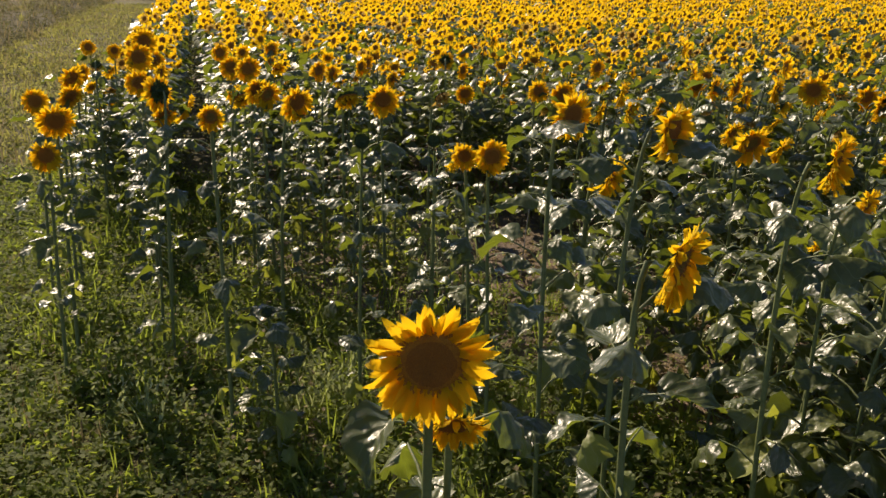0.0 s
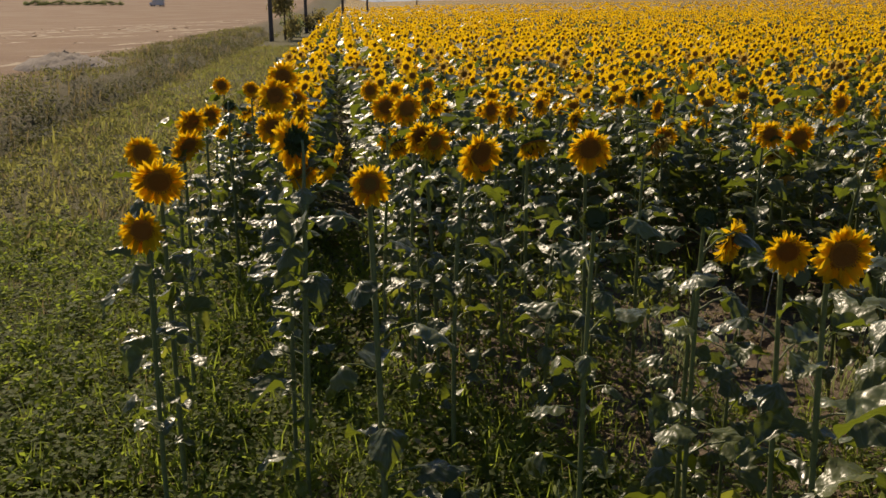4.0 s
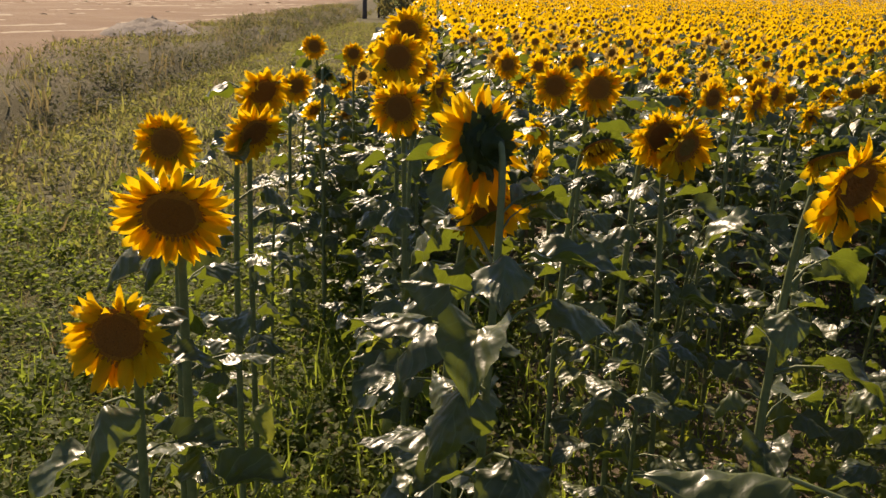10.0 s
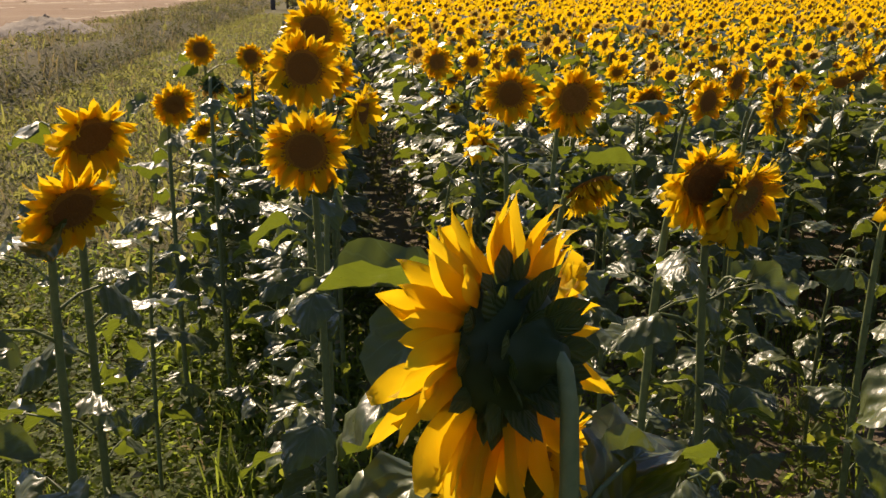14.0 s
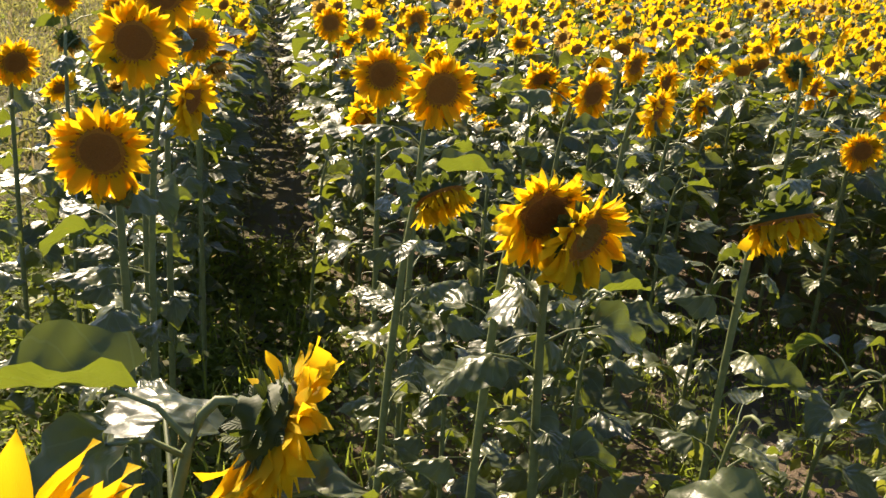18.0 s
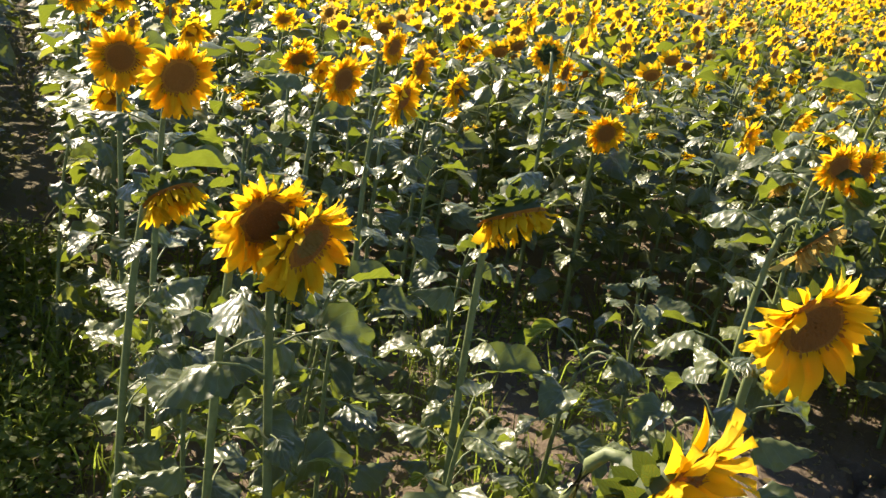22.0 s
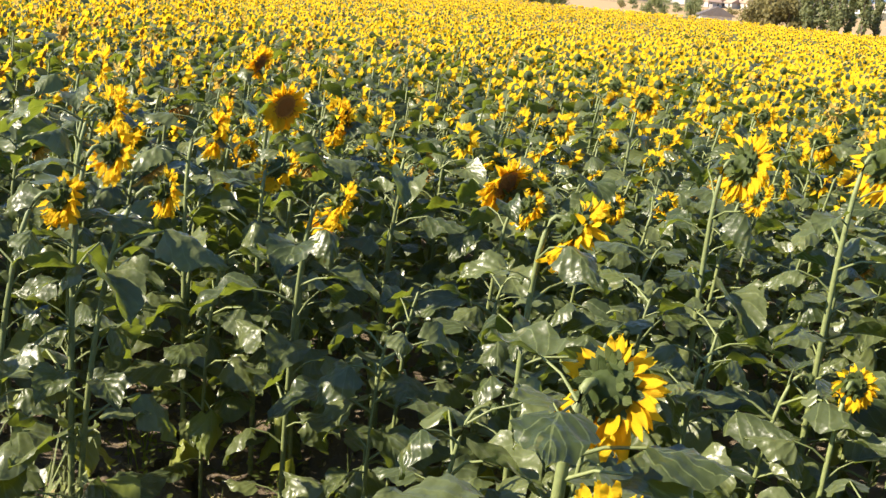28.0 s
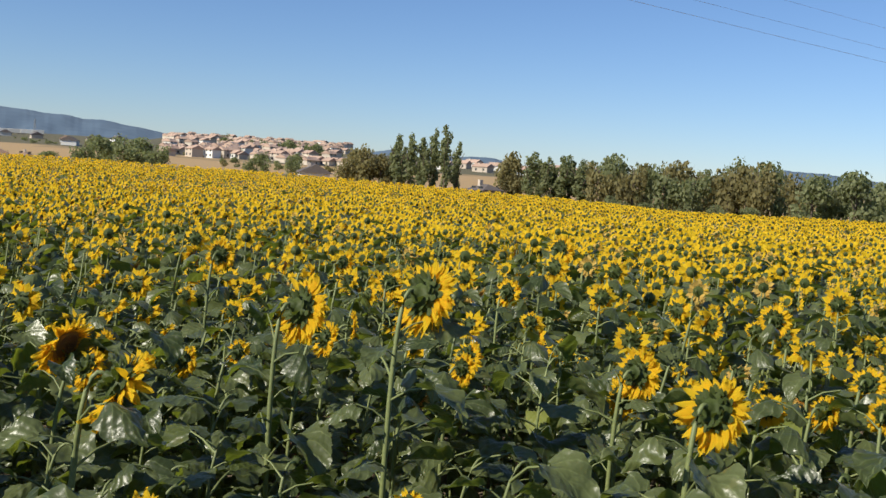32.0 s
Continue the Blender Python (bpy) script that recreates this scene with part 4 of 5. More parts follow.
scatter("sunflower_rows", x, y, [small_plant(3, rng) for _ in range(10)], 3, "distant sunflower heads in a yellow field", size=(0.97, 1.06))
x, y, d = row_places(95.0, 235.0, 0.021, 7)
scatter("sunflower_rows", x, y, [moved(small_plant(3, rng), Matrix.Diagonal((2.2, 2.2, 1.02, 1))) for _ in range(6)], 4, "far sunflower heads merging into a yellow band", size=(0.98, 1.04))


def build_canopy():
    """The closed roof of leaves and blossom where single plants melt together."""
    radii = 34 * 1.024 ** np.arange(0, 110)
    ang = np.radians(np.linspace(-125, 24, 420))
    r, a = np.meshgrid(radii, ang, indexing="ij")
    x, y = -1 - r * np.sin(a), 7 + r * np.cos(a)
    g = np.random.default_rng(8)
    z = height(x, y) + 1.02 + 0.22 * smoothstep(42, 150, r) + g.normal(0, 0.07, r.shape)
    f = grid_faces(len(radii), len(ang))
    ok = in_field(x, y).ravel()
    f = f[ok[f].all(1)]
    me = sheet_mesh("sunflower_canopy", np.stack([x, y, z], -1).reshape(-1, 3), f, materials=[CANOPY])
    tagged(new("sunflower_canopy", me), "distant roof of yellow blossom and green leaves", "sunflowers", kind="stuff")


build_canopy()


# ---- weeds, grass and scrub ----
def weed(rng, count, spread, tall, wide, mat=0):
    """A low tuft of small leaves."""
    bits = []
    for k in range(count):
        a, d = rng.uniform(0, 6.28), spread * math.sqrt(rng.random())
        m = (Matrix.Translation((d * math.cos(a), d * math.sin(a), rng.uniform(0.1, 1) * tall)) @ Matrix.Rotation(rng.uniform(0, 6.28), 4, "Z")
             @ Matrix.Rotation(rng.normal(0, 0.6), 4, "X") @ Matrix.Rotation(rng.normal(0, 0.5), 4, "Y") @ Matrix.Scale(wide * rng.uniform(0.6, 1.3), 4))
        bits.append(moved(kite(mat, 0.3, rng.normal(0, 0.5)), m))
    return joined(bits)


def herb(rng, stems, spread, tall, wide, mat=0):
    """A leafy low plant: a few leaning stems with small leaves all along them."""
    flat = np.array([(0, 0, 0), (0.5, -0.3, 0.06), (1, 0, -0.04), (0.5, 0.3, 0.06)]), np.array([(0, 1, 2), (0, 2, 3)]), np.full(2, mat), np.array([(0.5, 0), (0.1, 0.5), (0.5, 1), (0.9, 0.5)])
    bits = []
    for _ in range(stems):
        a, d, h = rng.uniform(0, 6.28), spread * math.sqrt(rng.random()), tall * rng.uniform(0.45, 1.1)
        foot, top = Vector((d * math.cos(a), d * math.sin(a), 0)), Vector((rng.normal(0, 0.35) * h, rng.normal(0, 0.35) * h, h))
        turn = rng.uniform(0, 6.28)
        for k in range(5):
            turn += 2.4
            m = (Matrix.Translation(foot + top * (0.3 + 0.7 * k / 4)) @ Matrix.Rotation(turn, 4, "Z") @ Matrix.Rotation(radians(rng.uniform(-45, 20)), 4, "Y")
                 @ Matrix.Rotation(rng.normal(0, 0.4), 4, "X") @ Matrix.Scale(wide * rng.uniform(0.6, 1.3) * (1.1 - 0.1 * k), 4))
            bits.append(moved(flat, m))
    return joined(bits)


def blades(rng, count, spread, tall, thick, mat=0, ears=False):
    """A tuft of grass blades, with drooping ears if wished."""
    bits = []
    for k in range(count):
        a, d, h = rng.uniform(0, 6.28), spread * math.sqrt(rng.random()), tall * rng.uniform(0.5, 1.1)
        m = Matrix.Translation((d * math.cos(a), d * math.sin(a), 0)) @ Matrix.Rotation(rng.uniform(0, 6.28), 4, "Z") @ Matrix.Rotation(radians(-rng.uniform(55, 88)), 4, "Y") @ Matrix.Scale(h, 4)
        bits.append(moved(kite(mat, thick / h, -rng.uniform(0.1, 0.8)) if not ears else petal(5, -rng.uniform(0.1, 0.8), thick / h, mat), m))
        if ears:
            top = m @ Vector((0.92, 0, -0.25))
            for j in range(5):
                e = Matrix.Translation(top + Vector((rng.normal(0, 0.03), rng.normal(0, 0.03), rng.normal(0, 0.04)))) @ Matrix.Rotation(rng.uniform(0, 6.28), 4, "Z") @ Matrix.Rotation(radians(rng.uniform(55, 85)), 4, "Y") @ Matrix.Scale(0.045, 4)
                bits.append(moved(petal(3, 0.2, 0.22, mat), e))
    return joined(bits)


def spots(n, seed, test, box):
    r = np.random.default_rng(seed)
    x, y = r.uniform(box[0], box[1], n), r.uniform(box[2], box[3], n)
    ok = test(x, y, r.random(n))
    return x[ok], y[ok]


bare = lambda x, y: np.hypot(x - 0.5, y - 10.5) < 1.25
rng = np.random.default_rng(31)
GREENS = [GRASS, DRY, OAT, SCRUB, VERGE]
fade = lambda x, y: smoothstep(-1.6, 1.6, y + 0.7 * np.sin(2.1 * x + np.sin(3 * y))) * smoothstep(6.2, 3.6, -across(x, y) + 0.7 * np.sin(1.7 * y)) * smoothstep(4.6, 2.6, x + 0.6 * np.sin(2.3 * y))
x, y = spots(50000, 1, lambda x, y, c: ((across(x, y) < 0.9) | (y + 0.75 * x < 8.0)) & (c < np.where(across(x, y) < -1.8, 0.6, 1.0) * fade(x, y)) & (y < 13.5), (-10, 4.4, -2, 13.5))
scatter("weeds", x, y, [herb(rng, 5, 0.12, 0.11, 0.048) for _ in range(8)] + [herb(rng, 5, 0.10, 0.2, 0.054) for _ in range(4)] + [herb(rng, 4, 0.12, 0.10, 0.036, 4) for _ in range(3)]
        + [blades(rng, 9, 0.09, 0.18, 0.004) for _ in range(2)] + [blades(rng, 7, 0.09, 0.16, 0.004, 1)], 11, "low green weeds and grass in front of the crop", "weeds", GREENS, (0.6, 1.3), 180)
x, y = spots(5200, 2, lambda x, y, c: in_field(x, y) & ~bare(x, y) & (across(x, y) < 2.5 + 3 * c) & (y < 13), (-5, 4, 4, 13))
scatter("weeds", x, y, [herb(rng, 4, 0.12, 0.34, 0.055) for _ in range(5)] + [blades(rng, 9, 0.08, 0.35, 0.004) for _ in range(3)] + [herb(rng, 3, 0.1, 0.3, 0.045, 1)],
        12, "tangled weeds between the sunflower stems", "weeds", GREENS, (0.6, 1.3), 180)
# weeds in scrub-dark leaf colour, which stands in for the gap's shadow
x, y = spots(9000, 7, lambda x, y, c: (across(x, y) > 0.25) & (across(x, y) < 1.0) & (y > 9), (-14, 0, 9, 45))
scatter("weeds", x, y, [weed(rng, 12, 0.14, 0.22, 0.07, 3) for _ in range(4)] + [blades(rng, 8, 0.1, 0.3, 0.006, 3)], 15, "weeds in the gap between two rows, leaves darkened for its shade", "weeds", GREENS, (0.6, 1.3), 180)
x, y = spots(60000, 3, lambda x, y, c: (across(x, y) < -0.9) & (across(x, y) > -6.0) & (c < np.where(y < 30, 0.8, 0.4)), (-30, -2, 12, 62))
scatter("verge_grass", x, y, [blades(rng, 7, 0.18, 0.15, 0.011, 4) for _ in range(5)] + [herb(rng, 3, 0.18, 0.11, 0.07, 4) for _ in range(4)] + [blades(rng, 6, 0.16, 0.2, 0.010, 1), herb(rng, 3, 0.16, 0.12, 0.06, 0), herb(rng, 3, 0.16, 0.14, 0.06, 3)],
        13, "grassy verge beside the field, green turning dry", "grass", GREENS, (0.6, 1.5), 180)
x, y = spots(26000, 13, lambda x, y, c: (across(x, y) < -7.4) & (across(x, y) > -11.5) & (c < 0.4), (-46, -8, 14, 100))
scatter("verge_grass", x, y, [blades(rng, 8, 0.25, 0.26, 0.014, 4) for _ in range(3)] + [blades(rng, 8, 0.25, 0.3, 0.012, 1) for _ in range(2)] + [herb(rng, 4, 0.25, 0.22, 0.09, 3) for _ in range(3)],
        18, "dull rough grass between the ditch and the stubble", "grass", GREENS, (0.6, 1.4), 180)
x, y = spots(6500, 8, lambda x, y, c: (((across(x, y) < 1.4) & (y < 10) & (x < -7)) | (y < 2.2)) & (c < 0.9), (-24, 12, -10, 10))
scatter("verge_grass", x, y, [blades(rng, 8, 0.2, 0.22, 0.012, 4) for _ in range(4)] + [weed(rng, 9, 0.2, 0.14, 0.07) for _ in range(3)] + [blades(rng, 6, 0.2, 0.25, 0.012, 1) for _ in range(2)],
        17, "rough grass at the corner of the field", "grass", GREENS, (0.7, 1.5), 180)
x, y = spots(16000, 4, lambda x, y, c: (across(x, y) < -4.9) & (across(x, y) > -8.6) & (c < 0.45 + 0.4 * np.sin(0.9 * x + 1.3 * np.sin(0.5 * y)) * np.sin(0.7 * y)), (-38, -5, 14, 90))
scatter("ditch_scrub", x, y, [herb(rng, 7, 0.3, 0.36, 0.10, 3) for _ in range(4)] + [herb(rng, 6, 0.35, 0.55, 0.11, 3) for _ in range(2)] + [blades(rng, 9, 0.25, 0.55, 0.014, 1) for _ in range(2)] + [blades(rng, 8, 0.2, 0.4, 0.014, 4), herb(rng, 6, 0.3, 0.3, 0.09, 4)],
        14, "dark scrub and tall dead grass along the ditch", "scrub", GREENS, (0.5, 1.25), 180)


x, y = spots(9000, 5, lambda x, y, c: (across(x, y) < -5.6) & (across(x, y) > -6.9) & (c < np.where(y < 36, 0.9, 0.5) + 0.3 * np.sin(1.3 * y + np.sin(0.6 * x))), (-30, -5, 14, 70))
scatter("ditch_scrub", x, y, [herb(rng, 8, 0.3, 0.42, 0.10, 3) for _ in range(4)] + [herb(rng, 7, 0.3, 0.5, 0.08, 3) for _ in range(3)] + [blades(rng, 6, 0.25, 0.6, 0.02, 1)],
        19, "dark brambles hanging over the bank of the ditch", "scrub", GREENS, (0.5, 1.3), 180)


def swaths():
    """Low windrows of pale straw left lying on the mown field, in long slightly curved lines."""
    g = np.random.default_rng(17)
    vs, fs, n = [], [], 0
    for k in range(13):
        q = np.arange(0, 110 + 6 * k, 0.45)
        bend = 2.2 * np.sin(q / 38 + 0.5 * k) + np.cumsum(g.normal(0, 0.03, len(q)))
        x, y = -31 - 5.2 * k + 0.16 * q + bend, 22 + 1.5 * k + q
        lay = np.convolve(g.normal(0, 1, len(q) + 10), np.ones(11) / 11, "same")[5:-5] * 3 > -0.35        # gaps where the straw is gone
        high = 0.13 * g.uniform(0.35, 1.0, len(q)) * lay - 0.03
        side = np.array([-1.0, -0.55, 0.0, 0.5, 1.0]) * 0.42
        up = np.array([-0.03, 0.55, 1.0, 0.6, -0.03])
        X = x[:, None] + side * g.uniform(0.75, 1.25, (len(q), 5))
        Y = np.repeat(y[:, None], 5, 1) + g.normal(0, 0.06, (len(q), 5))
        Z = height(X, Y) + high[:, None] * up * g.uniform(0.6, 1.3, (len(q), 5)) - 0.02
        ok = (across(x, y) < -12) & lay
        f = grid_faces(len(q), 5)
        f = f[ok[f // 5].all(1)]
        vs.append(np.stack([X, Y, Z], -1).reshape(-1, 3)), fs.append(f + n)
        n += len(q) * 5
    me = sheet_mesh("straw_swaths", np.concatenate(vs), np.concatenate(fs), np.zeros((n, 2)), [STRAW], smooth=False)
    tagged(new("straw_swaths", me), "pale straw windrows lying across the mown stubble", "straw", kind="stuff")


swaths()

x, y = spots(2600, 9, lambda x, y, c: (across(x, y) > 1.2) & (np.hypot(x - 1.2, y - 9.8) < 2.6), (-1.5, 4, 7, 12.6))
scatter("leaf_litter", x, y, [weed(rng, 5, 0.12, 0.012, 0.035, 1) for _ in range(4)] + [weed(rng, 4, 0.12, 0.012, 0.03, 3) for _ in range(2)], 16, "dry leaf litter and crumbs on the soil", "litter", GREENS, (0.6, 1.3), 180)


def oat_clump(x, y, tall):
    k = np.random.default_rng(int(abs(x * 100 + y * 10)))
    v, f, i, uv = blades(k, 16, 0.09, tall, 0.005, 0, True)
    me = sheet_mesh("oat_grass", v, f, uv, [OAT])
    ob = tagged(new("oat_grass", me), "pale green wild oat tuft with hanging ears", "grass", "wild oats between the stems")
    ob.location = (x, y, float(height(x, y)))


oat_clump(-0.20, 10.05, 0.55)
oat_clump(-0.42, 9.75, 0.6)
oat_clump(-0.35, 9.35, 0.6)
oat_clump(0.72, 9.60, 0.72)
oat_clump(0.86, 9.72, 0.7)
oat_clump(0.62, 9.72, 0.5)
oat_clump(-1.0, 6.9, 0.5)
oat_clump(-0.85, 7.2, 0.5)
oat_clump(-1.9, 6.6, 0.45)
v, f, i, uv = blades(np.random.default_rng(4), 40, 0.07, 0.14, 0.004, 0)
tuft = tagged(new("grass_tuft", sheet_mesh("grass_tuft", v, f, uv, [GRASS])), "small green grass tuft on the cracked soil", "grass")
tuft.location = (0.42, 10.0, 0)
# the thin stake in the bare patch
stake = root("stake", (0.24, 9.96, 0), "thin grey metal stake leaning in the cracked soil", "stake")
part("rod", as_mesh("rod", tube([(0, 0, -0.05), (0.04, 0.01, 0.46), (0.10, 0.01, 0.93)], (0.005, 0.005, 0.004), 6, STALK)), None, stake).data.materials[0] = STEEL

# ---- power line along the verge ----
POLES = []


def power_pole(x, y, tall):
    g = float(height(x, y))
    pole = root("power_pole", (x, y, g), "dark weathered wooden power pole beside the field", "power pole", "poles of the power line")
    part("post", as_mesh("post", tube([(0, 0, -0.3), (0.02, 0, tall * 0.5), (0, 0.02, tall)], (0.17, 0.14, 0.10), 10, STALK)), None, pole).data.materials[0] = POLE
    bm = bmesh.new()
    bmesh.ops.create_cube(bm, size=1, matrix=Matrix.Translation((0, 0, tall - 0.35)) @ Matrix.Diagonal((1.7, 0.1, 0.12, 1)))
    bmesh.ops.bevel(bm, geom=bm.edges[:], offset=0.015, segments=1, affect="EDGES")
    arm = part("crossarm", finish(bm, "crossarm", False), POLE, pole)
    for dx in (-0.75, 0.0, 0.75):
        part("insulator", INSULATOR, None, arm, m=Matrix.Translation((dx, 0, tall - 0.28)))
    POLES.append((x, y, g + tall - 0.12))


INSULATOR = as_mesh("insulator", dome([(0.002, 0.16), (0.03, 0.15), (0.055, 0.11), (0.03, 0.09), (0.055, 0.05), (0.03, 0.0), (0.03, -0.02)], 8, [STALK] * 6))
INSULATOR.materials[0] = WALL_WHITE
for d, yaw in ((74, 22.9), (94, 20.9), (122, 18.8), (152, 17.4), (255, 14.6)):
    power_pole(-0.6 - d * math.sin(radians(yaw)), 4.3 + d * math.cos(radians(yaw)), 8.5)


def wire(points, sag, thick, label, n=14):
    for a, b in zip(points, points[1:]):
        a, b = Vector(a), Vector(b)
        line = [tuple(a.lerp(b, k / (n - 1)) - Vector((0, 0, 4 * sag * (k / (n - 1)) * (1 - k / (n - 1))))) for k in range(n)]
        me = as_mesh("cable", tube(line, [thick] * n, 4, STALK))
        me.materials[0] = STEEL
        tagged(new("cable", me), label, "cable", "overhead cables")


wire(POLES, 0.8, 0.015, "thin overhead cable between the wooden poles")


# ---- distance: ridges, trees, houses ----
EYE_X, EYE_Y, EYE_Z = -1.3, 6.6, 2.35


def bearing(yaw, far):
    return EYE_X - far * math.sin(radians(yaw)), EYE_Y + far * math.cos(radians(yaw))


def ridge(name, far, profile, material, label):
    """A range of hills: profile of (bearing, degrees above the eye)."""
    yaw = np.arange(profile[0][0], profile[-1][0], -0.1) if profile[0][0] > profile[-1][0] else np.arange(profile[0][0], profile[-1][0], 0.1)
    pts = sorted(profile)
    up = np.interp(yaw, [p[0] for p in pts], [p[1] for p in pts])
    g = np.random.default_rng(len(profile))
    rough = np.convolve(g.normal(0, 1, len(yaw) + 8), np.ones(9) / 6, "same")[4:-4]
    crest = np.tan(np.radians(np.maximum(up + 0.035 * rough, 0.0))) * far
    rows = []
    for back, share in ((-900, -0.02), (-600, 0.25), (-330, 0.55), (-120, 0.84), (0, 1.0), (300, 0.4)):
        r = far + back + 25 * np.sin(yaw * 3 + back)
        rows.append(np.stack([EYE_X - r * np.sin(np.radians(yaw)), EYE_Y + r * np.cos(np.radians(yaw)), crest * share - 2 + 3 * np.sin(yaw * 1.7 + back * 0.01) * (0 < share < 1)], -1))
    me = sheet_mesh(name, np.concatenate(rows), grid_faces(len(rows), len(yaw)), materials=[material])
    tagged(new(name, me), label, "mountain", kind="structure")


# the ranges carry their haze in the base colour
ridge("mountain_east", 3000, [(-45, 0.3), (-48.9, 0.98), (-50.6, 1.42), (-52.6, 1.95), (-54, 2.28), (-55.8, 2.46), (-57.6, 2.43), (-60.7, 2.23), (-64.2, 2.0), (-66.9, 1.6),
                              (-69, 1.0), (-72, 0.5)], FOREST_HAZE, "long wooded mountain behind the town, painted blue-grey with haze")
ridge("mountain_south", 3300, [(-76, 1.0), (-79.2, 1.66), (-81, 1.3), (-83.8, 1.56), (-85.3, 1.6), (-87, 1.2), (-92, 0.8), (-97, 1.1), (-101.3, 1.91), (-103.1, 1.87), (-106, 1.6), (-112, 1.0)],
      FOREST_HAZE, "low hills on the skyline, painted blue with haze")
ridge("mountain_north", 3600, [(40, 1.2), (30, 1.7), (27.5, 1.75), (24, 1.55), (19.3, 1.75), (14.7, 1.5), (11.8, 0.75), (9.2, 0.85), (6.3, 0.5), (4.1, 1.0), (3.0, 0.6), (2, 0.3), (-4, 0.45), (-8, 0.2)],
      RIDGE_HAZE, "mountains against the light, pale with haze in their colour")


def crown_mesh(lobes, leaves, size, seed, mat):
    """Many small leaf clumps spread through a few lobes (x, y, z, radius, height)."""
    g = np.random.default_rng(seed)
    bits = []
    for x, y, z, r, h in lobes:
        n = int(leaves * r * r / sum(b[3] ** 2 for b in lobes))
        p = g.normal(size=(n, 3))
        p *= (g.uniform(0.45, 1.08, n) / np.linalg.norm(p, axis=1))[:, None]
        for q in p:
            m = Matrix.Translation((x + q[0] * r, y + q[1] * r, z + q[2] * h)) @ Vector(q + g.normal(0, 0.45, 3)).to_track_quat("Z", "X").to_matrix().to_4x4() @ Matrix.Rotation(g.uniform(0, 6.28), 4, "Z") @ Matrix.Scale(size * g.uniform(0.6, 1.4), 4)
            bits.append(moved(kite(0, 0.62, g.normal(0, 0.4)), m))
    v, f, i, uv = joined(bits)
    return sheet_mesh("crown", v, f, uv, [mat])


def crowns(kind, seed):
    g = random.Random(seed)
    if kind == "poplar":
        lobes = [(g.uniform(-0.05, 0.05), g.uniform(-0.05, 0.05), 0.16 + 0.11 * k, 0.115 * math.sin(math.pi * (0.25 + 0.085 * k)), 0.09) for k in range(8)]
        return crown_mesh(lobes, 1300, 0.036, seed, TREE_LEAF)
    if kind == "spruce":
        return crown_mesh([(0, 0, 0.12 + 0.13 * k, 0.26 * (1 - 0.13 * k), 0.07) for k in range(7)], 900, 0.04, seed, TREE_LEAF)
    lobes = [(g.uniform(-0.3, 0.3), g.uniform(-0.3, 0.3), g.uniform(0.14, 0.80), g.uniform(0.18, 0.30), g.uniform(0.14, 0.20)) for _ in range(13)]
    return crown_mesh(lobes, 900, 0.06, seed, TREE_DRY if kind == "olive" else TREE_LEAF)


CROWNS = {k: [crowns(k, 40 + n + 7 * len(k)) for n in range(3)] for k in ("poplar", "spruce", "round", "olive")}
TRUNK = as_mesh("trunk", joined([tube([(0, 0, -0.03), (0.01, 0, 0.2), (0, 0.01, 0.45), (0.01, 0, 0.8)], (0.035, 0.028, 0.02, 0.008), 7, STALK)]
                                + [tube([(0, 0, 0.3 + 0.08 * k), (0.1 * math.cos(2.2 * k), 0.1 * math.sin(2.2 * k), 0.42 + 0.08 * k), (0.17 * math.cos(2.2 * k), 0.17 * math.sin(2.2 * k), 0.58 + 0.07 * k)],
                                        (0.014, 0.01, 0.004), 5, STALK) for k in range(4)]))
TRUNK.materials[0] = BARK
TREE_LABELS = {"poplar": "slender dark green poplar at the field's far edge", "spruce": "dark pointed conifer beyond the field",
               "round": "dark green leafy tree beyond the field", "olive": "olive-brown tree with thinning leaves beyond the field"}


def tree(kind, yaw, far, tall, wide=1.0, seed=0):
    x, y = bearing(yaw, far)
    top = root("tree", (x, y, float(height(x, y)) - 0.1), TREE_LABELS[kind], "tree", "trees beyond the field")
    m = Matrix.Rotation(seed * 1.7 + yaw, 4, "Z") @ Matrix.Diagonal((tall * wide, tall * wide, tall, 1))
    part("trunk", TRUNK, None, top, m=m)
    part("crown", CROWNS[kind][seed % 3], None, top, m=m)


def tree_up(kind, yaw, far, up, wide=1.0, seed=0):
    """A tree whose top stands at an angle above the eye."""
    x, y = bearing(yaw, far)
    tree(kind, yaw, far, EYE_Z + far * math.tan(radians(up)) - float(height(x, y)) + 0.5, wide, seed)


g = random.Random(9)
# the clump before the town, the olive-brown tree, the poplars and the row along the far edge
for n, (yaw, up) in enumerate(((-62.6, 0.84), (-63.3, 1.15), (-63.9, 1.22), (-64.6, 1.2), (-65.3, 1.19), (-65.9, 1.1), (-66.4, 0.9))):
    tree_up("round", yaw, 200 + 6 * (n % 3), up, 0.95, n)
for n, (yaw, up) in enumerate(((-76.8, 0.95), (-77.3, 1.5), (-77.8, 1.65), (-78.2, 1.7), (-78.8, 1.3))):
    tree_up("olive", yaw, 186 + 4 * (n % 2), up, 0.75, n)
tree_up("round", -79.3, 190, 1.1, 0.6, 2)
for n, (yaw, up, wide) in enumerate(((-79.72, 2.38, 0.95), (-80.05, 1.7, 0.8), (-80.49, 2.43, 0.95), (-81.1, 2.2, 0.85), (-81.27, 2.31, 0.8), (-81.84, 2.81, 0.75), (-82.49, 3.09, 0.75), (-83.18, 2.2, 0.75))):
    tree_up("poplar", yaw, 184 + 5 * (n % 2), up, wide, n)
for n, (yaw, up) in enumerate(((-85.9, 1.4), (-86.3, 1.95), (-86.7, 1.5))):
    tree_up("olive", yaw, 180, up, 0.6, n)
